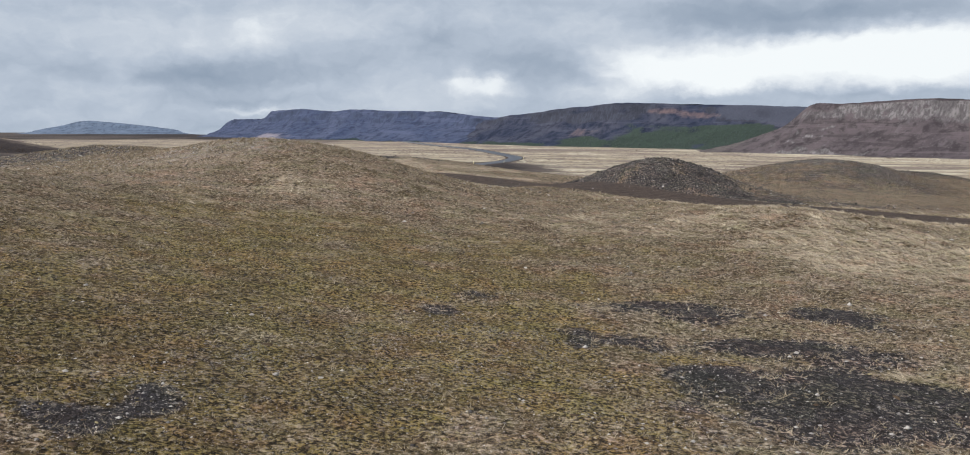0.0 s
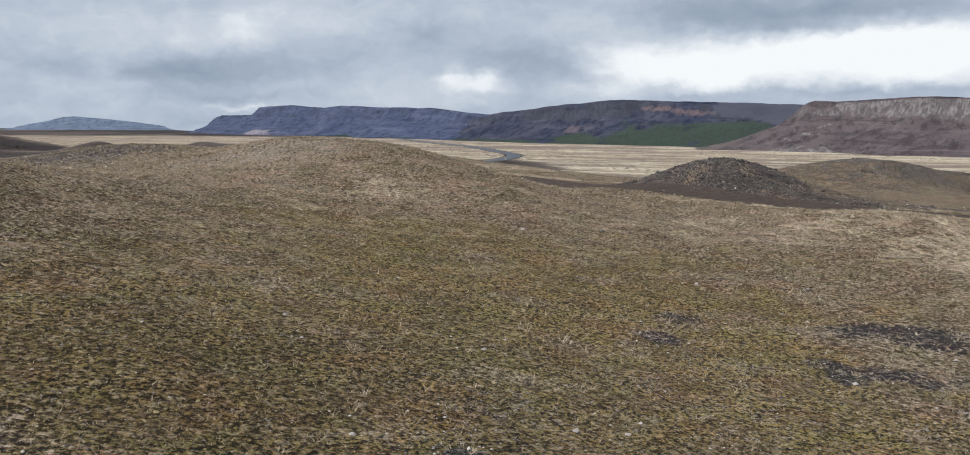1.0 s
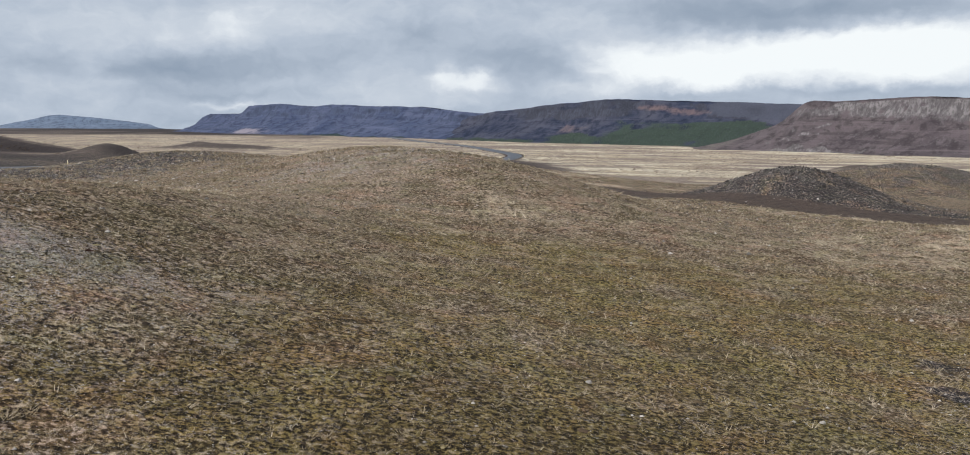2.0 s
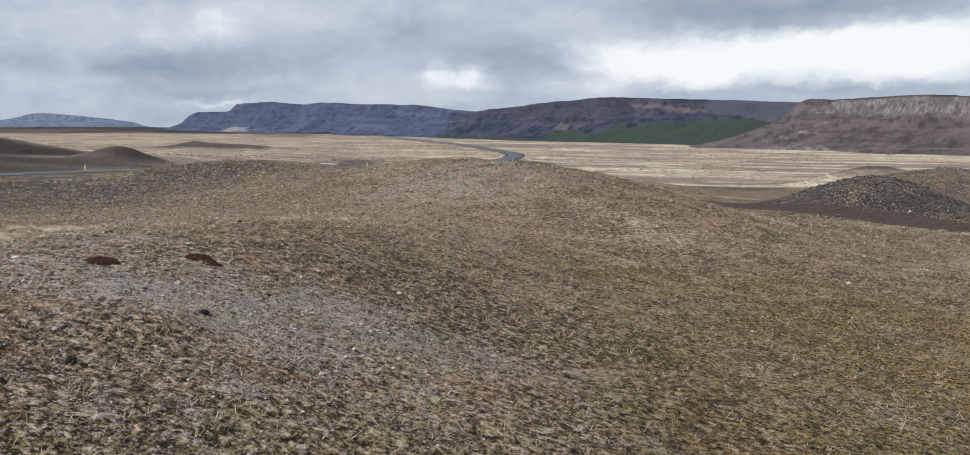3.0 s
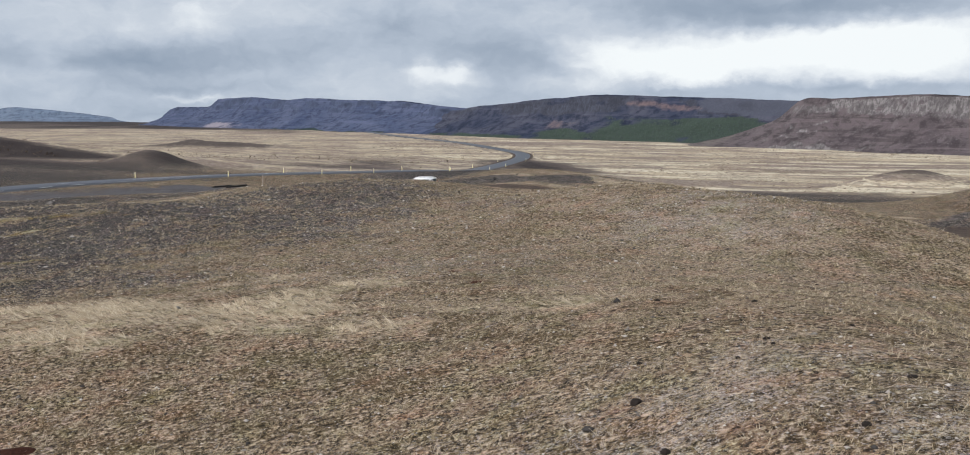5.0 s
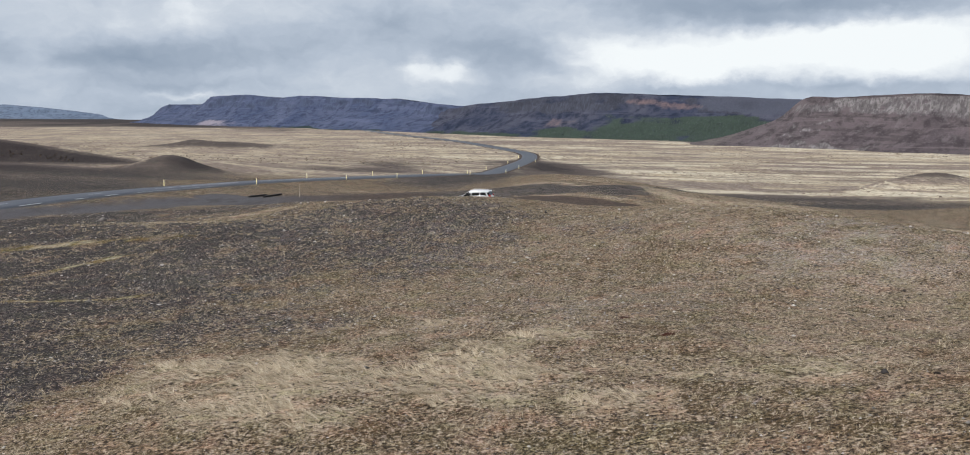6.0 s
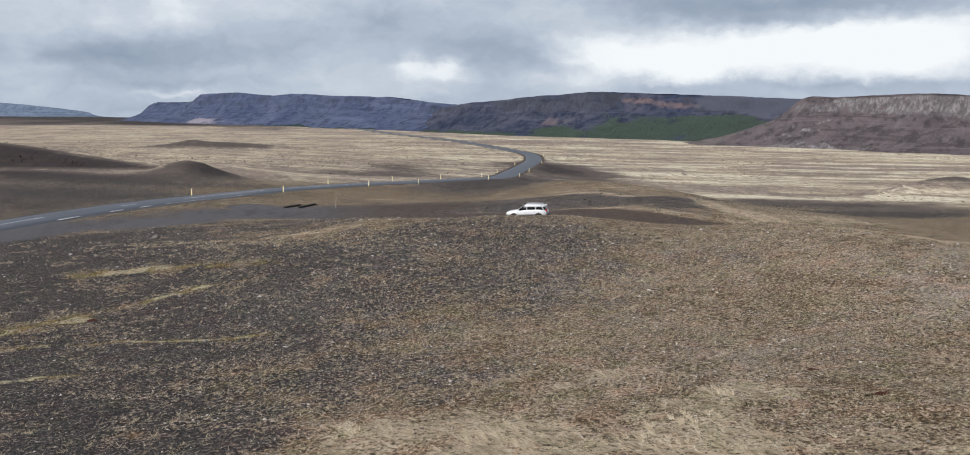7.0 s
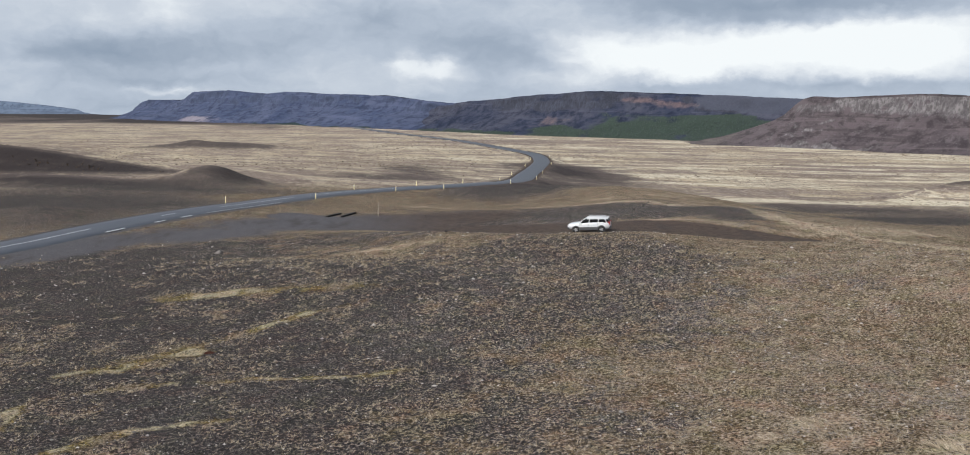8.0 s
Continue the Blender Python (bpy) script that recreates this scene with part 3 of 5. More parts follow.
def covers(x, y, dr, dt):
    """How far each place is bare soil, dry grass, moss, gravel, crusted stone or open plain."""
    def patches(v, rows):
        for a, b, rx, ry, h in rows:
            v = v + h * ragged * blob(x + max(0.35 * rx, 0.7) * w1, y + max(0.35 * ry, 0.7) * w2, a, b, rx, ry)
        return v

    w1, w2 = fbm(x / 5, y / 5, 3, 91), fbm(x / 5, y / 5, 3, 95)
    w3, w4 = fbm(x / 16, y / 16, 4, 191), fbm(x / 16, y / 16, 4, 195)
    ragged = np.clip(1.0 + 1.1 * fbm(x / 1.8, y / 1.8, 3, 99), 0, 2)
    n1, n2 = fbm(x / 14, y / 14, 4, 50), fbm(x / 3.5, y / 3.5, 3, 60)
    dp, _ = nearest(FOOTPATH, FOOTPATH[:, 0] * 0, x, y, 8)
    dp = dp.reshape(np.shape(x))
    green, pale = patches(0.0, MOSS), patches(0.0, DRY) + 0.9 * ragged * np.exp(-(dp / 1.9) ** 2)
    strips = 0.0
    for points, half, h in MOSS_LINES:
        strip = curve_through(points, 0.4)
        away, _ = nearest(strip, strip[:, 0] * 0, x + 0.5 * w1, y + 0.5 * w2, 5)
        strips = strips + h * np.clip(-0.35 + 1.25 * ragged, 0, 1.3) * np.exp(-(away.reshape(np.shape(x)) / half) ** 2)
    cover = np.minimum(0.02 + 0.35 * fbm(x / 7, y / 7, 4, 80) + green, 0.78) - 0.5 * step(92, 122, y)
    green = green + strips
    foot = (x + 300) * -0.788 + (y - 1060) * -0.615
    bare = patches(0.28 + 0.20 * n1 + 0.18 * n2, BARE) - 0.9 * green - 0.6 * pale
    # the far patches also hold shade, stored as extra bareness
    for a, b, rx, ry, h in BARE_SHADE_FAR:
        bare = bare + h * blob(x + 0.3 * rx * w3, y + 0.3 * ry * w4, a, b, rx, ry)
    bare = bare + 0.6 * (1 - step(48, 72, foot)) * (1 - step(-170, -70, x))
    bare = bare + 1.1 * step(830, 930, y) * (1 - step(-160, 60, x)) * (0.8 + 0.6 * fbm(x / 60, y / 60, 3, 140))
    wide = 2.3 + 2.9 * blob(x, y, -33, 124, 14, 14)
    dry = 0.08 + 0.28 * fbm(x / 9, y / 5, 4, 70) + pale + 0.45 * ragged * np.exp(-((dt - wide - 2.1) / 1.0) ** 2)
    moss = cover + strips
    bare = patches(bare, WORN)
    lichen = patches(0.12 + 0.2 * fbm(x / 6, y / 6, 3, 85), LICHEN)
    gravel = np.maximum(1 - step(wide, wide + 1.4, dt), 1 - step(3.2, 5.2, dr))
    gravel = np.maximum(gravel, 1.05 * blob(x, y, -83.5, 120, 4.5, 16, -0.4))
    gravel = np.maximum(gravel, 1.3 * blob(x, y, -59, 141, 17, 11, 0.2))
    gravel = np.maximum(gravel, np.maximum(1.1 * blob(x, y, -73, 129, 9, 9), 1.1 * blob(x, y, -45, 144, 10, 8)))
    far = step(118, 185, np.hypot((x + 28) / 1.05, y - 60))
    red = patches(0.02 + 0.3 * fbm(x / 6, y / 6, 4, 120), RED) * (1 - step(70, 110, np.hypot(x + 28, y - 50)))
    return bare, dry, moss, gravel, lichen, far, red


bare, dry, moss, gravel, lichen, far, red = covers(GX, GY, DR, DT)
ground = new("ground", grid_mesh("ground", GX, GY, GZ, GROUND, (("bare", bare), ("dry", dry), ("moss", moss), ("gravel", gravel), ("lichen", lichen), ("far", far), ("red", red))))
tagged(ground, "rolling volcanic heath of brown moss, straw grass and dark gravel", "ground", kind="structure")


# ---------------------------------------------------------------- road
def ribbon(name, line, heights, half, mat, lift=0.0, offset=0.0):
    way = np.gradient(line, axis=0)
    way /= np.linalg.norm(way, axis=1)[:, None]
    side = np.stack([way[:, 1], -way[:, 0]], 1)
    cols = np.array([-half - 0.35, -half, -half * 0.5, 0, half * 0.5, half, half + 0.35])
    drop = np.array([-0.28, 0, 0.04, 0.06, 0.04, 0, -0.28])
    if half < 0.5:
        cols, drop = np.array([-half, half]), np.array([0.0, 0.0])
    X = line[:, 0:1] + side[:, 0:1] * (cols + offset)
    Y = line[:, 1:2] + side[:, 1:2] * (cols + offset)
    Z = heights[:, None] + drop + lift
    return grid_mesh(name, X[:, ::-1], Y[:, ::-1], Z[:, ::-1], mat)


road = new("road", ribbon("road", ROAD, ROAD_Z, 2.8, ASPHALT))
tagged(road, "narrow grey asphalt highway winding over the plain", "road", kind="structure")


# ---------------------------------------------------------------- mountains
def mountain(name, crest, foot, mat, label, cliff=0.35, talus=1.0, seed=0, rough=1.0, wood=None, warm_patch=None, snow=0.0, bottom=-5.5, columns=0.0, gap=3.0, wave=0.16, jag=0.06, fade=(-1.0, -0.5), brow=None):
    c = curve_through(crest, gap)
    n = len(c)
    way = np.gradient(c[:, :2], axis=0)
    way /= np.linalg.norm(way, axis=1)[:, None] + 1e-9
    window = max(25, int(60 / gap) | 1)
    way = np.stack([smooth_along(way[:, 0], window), smooth_along(way[:, 1], window)], 1)
    front = np.stack([way[:, 1], -way[:, 0]], 1)
    front /= np.linalg.norm(front, axis=1)[:, None]
    front[front[:, 1] > 0] *= -1
    run = np.arange(n) * gap
    top = c[:, 2] + rough * (0.7 * fbm(run / 40, run * 0 + seed, 4, seed) + 0.35 * fbm(run / 7, run * 0 + seed, 3, seed + 9))
    v = np.concatenate([np.linspace(0, 1, 44), np.array([1.08, 1.3, 1.7])])
    R, V = np.meshgrid(run, v, indexing="ij")
    U = V + jag * fbm(R / 22, V * 0.5, 4, seed + 80, 0.6) * 4 * np.clip(V, 0, 1) * np.clip(1 - V, 0, 1)
    # the crags die out towards one end, where scree reaches the crest
    stand = 0.12 + 0.88 * step(*fade, R / run[-1] + 0.05 * fbm(R / 30, V * 0, 3, seed + 90))
    cliff = cliff * stand
    shelf = 1 - (1 - talus * 0.62) * stand
    rise = np.where(U < 1 - cliff, shelf * (np.clip(U, 0, 1 - cliff) / (1 - cliff)) ** 1.35, 0)
    rise = np.where((U >= 1 - cliff) & (U <= 1), shelf + (1 - shelf) * np.clip((U - 1 + cliff) / (0.55 * cliff), 0, 1), rise)
    rise = np.where(U > 1, 1 - (U - 1) * 0.25, rise)
    ahead = foot * np.where(U < 1 - cliff, 1 - U * 0.78 / (1 - cliff), 0.22 * (1 - U) / cliff)
    ahead = np.where(U > 1, -foot * (U - 1) * 0.8, ahead)
    wild = fbm(R / 45, V * 2.2, 4, seed + 30)
    fine = fbm(R / 9, V * 7, 3, seed + 40)
    pillars = stand * columns * (1.1 * np.abs(fbm(R / 11, V * 1.1, 4, seed + 60, 0.6)) + 0.5 * fbm(R / 2.6, V * 1.5, 3, seed + 66))
    ahead_all = ahead + foot * (wave * wild + 0.3 * wave * fine) * step(0, 0.1, V) * (1 - step(0.96, 1.0, V)) + pillars * step(1 - cliff, 1 - cliff * 0.8, V) * (1 - step(1.0, 1.05, V))
    rise_all = np.clip(rise + 0.05 * wild * step(0, 0.2, V) * (1 - step(0.9, 1, V)), 0, 1.05)
    X = c[:, 0:1] + front[:, 0:1] * ahead_all
    Y = c[:, 1:2] + front[:, 1:2] * ahead_all
    Z = bottom + (top[:, None] - bottom) * rise_all
    S = R / run[-1]
    w = np.zeros_like(S)
    for a, b, lo, hi in wood or ():
        w = np.maximum(w, step(a - 0.02, a + 0.09, S) * (1 - step(b - 0.09, b + 0.02, S)) * step(lo - 0.04, lo + 0.04, rise_all) * (1 - step(hi - 0.08, hi + 0.02, rise_all + 0.15 * wild)))
    w = w * (1 + 0.9 * fbm(R / 14, V * 6, 3, seed + 70))
    u = np.zeros_like(S)
    for a, b, lo, hi in warm_patch or ():
        u = np.maximum(u, step(a - 0.06, a + 0.06, S) * (1 - step(b - 0.06, b + 0.06, S)) * step(lo - 0.1, lo + 0.1, rise_all + 0.2 * wild) * (1 - step(hi - 0.1, hi + 0.1, rise_all + 0.2 * wild)))
    br = np.zeros_like(S)
    for a, b, lo, hi in brow or ():
        br = np.maximum(br, step(a - 0.04, a + 0.04, S) * (1 - step(b - 0.04, b + 0.04, S)) * step(lo - 0.08, lo + 0.08, rise_all) * (1 - step(hi - 0.08, hi + 0.08, rise_all)))
    sn = snow * step(0.86, 0.97, rise_all) * step(0.35, 0.6, S)
    ob = new(name, grid_mesh(name, X, Y, Z, mat, (("wood", w), ("warm_patch", u), ("snow", sn), ("brow", br))))
    tagged(ob, label, "mountain", kind="structure")
    return np.stack([X, Y, Z], -1)[w > 0.55]


# Pale blue here is air haze, put straight into the rock colour.
HAZED_ROCK = material("hazed_rock", slope_look((0.108, 0.142, 0.200), (0.128, 0.162, 0.220), (0.112, 0.148, 0.205), (0.05, 0.07, 0.05), 0.95, relief=0.15))
# Bluish tint of the distance haze is mixed into the basalt's base colour.
HAZE_BLUE_ROCK = material("hazy_basalt", slope_look((0.046, 0.061, 0.110), (0.074, 0.088, 0.140), (0.064, 0.080, 0.130), (0.030, 0.046, 0.046), 0.8, (0.25, 0.225, 0.25), relief=0.4))
# Heath tones lifted and blued, so the colour itself carries the haze.
HEATH_ROCK = material("hazy_heath", slope_look((0.027, 0.035, 0.062), (0.064, 0.067, 0.090), (0.062, 0.068, 0.092), (0.050, 0.072, 0.058), 0.7, (0.17, 0.12, 0.115)))
CLIFF_ROCK = material("cliff_basalt", slope_look((0.076, 0.064, 0.070), (0.118, 0.099, 0.104), (0.225, 0.210, 0.216), (0.044, 0.066, 0.052), 0.45, (0.15, 0.13, 0.12), True, relief=1.2))

mountain("mountain", [(-640, 1380, 0), (-586, 1348, 8), (-560, 1347, 13.5), (-523, 1335, 12), (-478, 1322, 8), (-425, 1309, 2), (-346, 1284, -4)], 60, HAZED_ROCK, "low far mountain across the plain, haze put into its pale blue colour", seed=3, rough=0.6, wave=0.05)
mountain("mountain", [(-299, 1092, -5), (-293, 1088, 2), (-277, 1081, 13.6), (-236, 1029, 15.5), (-220, 1014, 21.8), (-168, 946, 23), (-140, 914, 21), (-108, 882, 22.3), (-76, 850, 21), (-42, 808, 20), (-22, 781, 18), (4, 749, 15), (24, 728, 13.5), (60, 700, 12)], 55, HAZE_BLUE_ROCK, "long flat-topped dark basalt mountain with snow specks, tinted blue for haze", seed=11, snow=0.5, warm_patch=[(0.30, 0.42, 0.0, 0.30)], wood=[(0.48, 0.98, -0.1, 0.10)])
WOODED = mountain("mountain", [(-20, 775, 6), (-3, 749, 12), (19, 713, 15.7), (35, 693, 17.4), (61, 651, 20.5), (90, 615, 22.4), (99, 609, 23), (128, 588, 22), (152, 566, 21), (170, 545, 19.7), (190, 520, 18), (230, 480, 16)], 45, HEATH_ROCK, "dark heath mountain with a green wood on its lower slope", seed=23, wood=[(0.50, 0.97, 0.03, 0.60), (0.40, 0.56, 0.02, 0.26), (0.10, 0.44, 0.0, 0.17)], wave=0.11, warm_patch=[(0.54, 0.70, 0.70, 0.86), (0.41, 0.47, 0.18, 0.48)], brow=[(0.66, 1.2, 0.66, 1.2)])
mountain("cliff", [(112, 530, -5), (119.6, 524.7, -4.3), (130, 515, -1.5), (140, 505, 2.3), (150, 495, 6.8), (157, 489, 11.5), (162, 485, 17.5), (165, 477, 20.4), (174, 469, 20), (184.5, 458.6, 20.8), (198, 438, 21.6), (212, 417, 20.6), (232, 388, 20), (270, 340, 18), (330, 280, 14)], 32, CLIFF_ROCK, "grey columnar basalt cliff above brown scree slopes", cliff=0.44, seed=37, rough=0.7, columns=2.0, gap=0.7, wave=0.08, jag=0.24, fade=(0.19, 0.38), warm_patch=[(0.02, 0.14, 0.3, 0.9)])


# ---------------------------------------------------------------- sky behind the mountains
def sky_look(n, out):
    uv = n.coords("UV")

    def swirl(v, scale, detail, wide, high):
        """The place moved about by noise, so that edges billow."""
        t = n.nt.nodes.new("ShaderNodeTexNoise")
        n.put(t.inputs["Vector"], n.mapping(uv, (scale, scale * 1.5, 1)))
        t.inputs["Scale"].default_value, t.inputs["Detail"].default_value, t.inputs["Roughness"].default_value = 1.0, detail, 0.6
        m = n.nt.nodes.new("ShaderNodeVectorMath")
        m.operation = "MULTIPLY_ADD"
        n.put(m.inputs[0], t.outputs["Color"])
        m.inputs[1].default_value, m.inputs[2].default_value = (wide, high, 0), (-wide / 2, -high / 2, 0)
        a = n.nt.nodes.new("ShaderNodeVectorMath")
        n.put(a.inputs[0], v)
        n.put(a.inputs[1], m.outputs[0])
        return a.outputs[0]

    bent = swirl(swirl(uv, 0.22, 3, 3.4, 1.5), 0.75, 6, 1.5, 1.0)
    x, y, _ = n.split(bent)
    veil = n.noise(n.mapping(bent, (0.16, 0.42, 1)), 1.0, 5, 0.55)
    puff = n.noise(n.mapping(bent, (0.55, 0.95, 1)), 1.0, 6, 0.58, 0.3)
    value = n.math("MULTIPLY_ADD", n.math("SUBTRACT", veil, 0.5), 0.42, 0.395)
    value = n.math("MULTIPLY_ADD", n.math("SUBTRACT", puff, 0.5), 0.30, value)
    for a, b, rx, ry, h in CLOUDS:
        u = n.math("MULTIPLY", n.math("SUBTRACT", x, a), 1 / rx)
        v = n.math("MULTIPLY", n.math("SUBTRACT", y, b), 1 / ry)
        d = n.math("ADD", n.math("MULTIPLY", u, u), n.math("MULTIPLY", v, v))
        value = n.math("MULTIPLY_ADD", n.math("POWER", 2.718, n.math("MULTIPLY", d, -1.0)), h, value)
    r = n.nt.nodes.new("ShaderNodeValToRGB")
    stops = [(0.0, (0.275, 0.345, 0.445)), (0.22, (0.355, 0.425, 0.525)), (0.42, (0.47, 0.54, 0.64)), (0.60, (0.60, 0.66, 0.74)), (0.76, (0.78, 0.83, 0.88)), (0.92, (0.91, 0.955, 0.975))]
    r.color_ramp.elements[0].position, r.color_ramp.elements[0].color = stops[0][0], (*stops[0][1], 1)
    r.color_ramp.elements[1].position, r.color_ramp.elements[1].color = stops[-1][0], (*stops[-1][1], 1)
    for at, c in stops[1:-1]:
        r.color_ramp.elements.new(at).color = (*c, 1)
    n.put(r.inputs[0], value)
    em = n.nt.nodes.new("ShaderNodeEmission")
    n.put(em.inputs[0], r.outputs[0])
    em.inputs[1].default_value = 1.0
    n.nt.links.new(em.outputs[0], out.inputs["Surface"])


# bearing, height in degrees, widths, lightness
CLOUDS = [
    (-18.5, 4.9, 7.3, 1.4, 0.16), (-11.7, 5.2, 1.9, 1.4, 0.24), (-7.7, 5.5, 4.4, 1.1, 0.14), (1.0, 5.9, 4.4, 0.7, 0.08),
    (-16.7, 2.55, 4.4, 0.8, -0.22), (-12.5, 3.0, 5.0, 0.9, -0.16), (-21.6, 2.9, 1.9, 0.6, -0.14), (-12.9, 1.2, 3.6, 0.36, -0.16),
    (-19.9, 2.75, 1.2, 0.5, 0.20), (-19.5, 1.75, 3.2, 0.8, 0.13), (-21.1, 0.3, 4.4, 0.5, 0.06), (-12.0, 0.62, 2.2, 0.2, 0.26),
    (-15.6, 0.1, 2.2, 1.2, -0.10), (-0.9, 4.7, 1.4, 1.0, -0.18), (5.6, 2.6, 3.0, 1.2, -0.17), (2.6, 3.5, 2.2, 0.6, -0.12),
    (1.9, 1.85, 2.3, 0.55, 0.36), (0.4, 2.35, 0.9, 0.4, 0.26), (2.4, 2.3, 0.9, 0.4, 0.2), (-2.3, 1.6, 2.9, 1.1, 0.15), (1.0, 0.8, 2.9, 0.45, 0.14),
    (17.6, 5.6, 5.1, 1.1, -0.26), (8.6, 5.2, 3.6, 1.0, 0.10), (25.3, 5.95, 7.3, 0.7, -0.22), (21.8, 4.95, 3.6, 0.4, -0.12),
    (11.2, 2.95, 2.9, 1.25, 0.46), (9.0, 1.5, 3.0, 0.5, 0.22), (21.0, 4.2, 6.0, 0.7, 0.16), (17.6, 2.75, 3.2, 1.15, 0.52), (23.4, 3.2, 5.4, 1.45, 0.58), (28.7, 3.45, 3.4, 1.7, 0.58),
    (15.0, 2.4, 2.5, 1.0, 0.30), (25.3, 1.25, 7.3, 0.38, -0.22), (15.3, 1.15, 3.6, 0.3, -0.12), (9.0, 3.9, 1.6, 0.5, 0.10),
]
SKY = material("cloudy_sky", sky_look)
line = curve_through([(-1900, 1500), (-1200, 1560), (-640, 1470), (-330, 1210), (-100, 935), (5, 805), (105, 690), (215, 570), (320, 465), (480, 300), (700, 20)], 20)
tall = np.concatenate([np.linspace(-8, 120, 12), np.linspace(150, 420, 8)])
SX, SZ = np.meshgrid(line[:, 0], tall, indexing="ij")
SY = np.repeat(line[:, 1:2], len(tall), 1)
sky_mesh = grid_mesh("sky_backdrop", SX, SY, SZ, SKY)
layer = sky_mesh.uv_layers.new(name="UVMap")
who = np.zeros(len(sky_mesh.loops), np.int32)
sky_mesh.loops.foreach_get("vertex_index", who)
fx, fy, fz = SX.ravel() + 27, SY.ravel() - 12, SZ.ravel() - 14
ang = np.stack([np.degrees(np.arctan2(fx, fy)), np.degrees(np.arctan2(fz, np.hypot(fx, fy)))], 1)
layer.data.foreach_set("uv", ang[who].astype(np.float32).ravel())
backdrop = new("backdrop", sky_mesh)
tagged(backdrop, "grey and white broken cloud over the mountains", "sky", kind="structure")
backdrop.visible_shadow = False


# ---------------------------------------------------------------- things: helpers
def part(name, bm, mat, parent=None, label="", smooth=False, bevel=0.0):
    me = bpy.data.meshes.new(name)
    bmesh.ops.recalc_face_normals(bm, faces=bm.faces)
    bm.to_mesh(me)
    bm.free()
    me.materials.append(mat)
    me.polygons.foreach_set("use_smooth", [smooth] * len(me.polygons))
    ob = new(name, me)
    if parent:
        ob.parent = parent
    if bevel:
        m = ob.modifiers.new("edge", "BEVEL")
        m.width, m.segments, m.limit_method = bevel, 2, "ANGLE"
    if label:
        ob["label"] = label
    return ob


def box(bm, size, at=(0, 0, 0), turn=None):
    m = Matrix.Translation(at) @ (turn or Matrix()) @ Matrix.Diagonal((*size, 1))
    return bmesh.ops.create_cube(bm, size=1, matrix=m)["verts"]


def tube(bm, r, length, at=(0, 0, 0), turn=None, seg=20, r2=None):
    m = Matrix.Translation(at) @ (turn or Matrix())
    return bmesh.ops.create_cone(bm, cap_ends=True, segments=seg, radius1=r, radius2=r if r2 is None else r2, depth=length, matrix=m)["verts"]


def loft(bm, rings, close=True):
    """Joins rings of equal length into a skin with closed ends."""
    rows = [[bm.verts.new(p) for p in ring] for ring in rings]
    for a, b in zip(rows, rows[1:]):
        n = len(a)
        for k in range(n if close else n - 1):
            bm.faces.new((a[k], a[(k + 1) % n], b[(k + 1) % n], b[k]))
    if close:
        bm.faces.new(rows[0][::-1])
        bm.faces.new(rows[-1])


def height(x, y):
    return float(land(np.array([x]), np.array([y]))[0][0])


PAINT = material("silver_paint", plain_look((0.68, 0.695, 0.71), 0.32, 0.12, 0.05, 3, 0.5, Coat_Weight=0.6))
TRIM = material("grey_cladding", plain_look((0.075, 0.078, 0.08), 0.6, 0, 0.1, 30))
GLASS = material("dark_glass", plain_look((0.010, 0.011, 0.012), 0.16, 0, 0.05, 2, 0.15))
RUBBER = material("tyre_rubber", plain_look((0.018, 0.018, 0.018), 0.85, 0, 0.2, 40))
ALLOY = material("alloy", plain_look((0.55, 0.56, 0.58), 0.35, 0.8, 0.08, 10))
RED_LENS = material("red_lens", plain_look((0.35, 0.012, 0.010), 0.2, 0, 0.1, 30, 0.6))
CLEAR_LENS = material("clear_lens", plain_look((0.75, 0.77, 0.78), 0.12, 0.2, 0.05, 30, 0.7))
WHITE_BAR = material("plate_white", plain_look((0.75, 0.76, 0.78), 0.5, 0, 0.05, 30))
YELLOW = material("yellow_plastic", plain_look((0.86, 0.77, 0.40), 0.5, 0, 0.12, 25))
REFLECT = material("reflector", plain_look((0.80, 0.80, 0.76), 0.3, 0, 0.05, 60))
TIMBER = material("tarred_timber", plain_look((0.022, 0.019, 0.017), 0.8, 0, 0.35, 12))
GREY_WOOD = material("weathered_wood", plain_look((0.38, 0.33, 0.27), 0.85, 0, 0.25, 14))
LINE_PAINT = material("road_line_paint", plain_look((0.62, 0.63, 0.63), 0.7, 0, 0.2, 6))


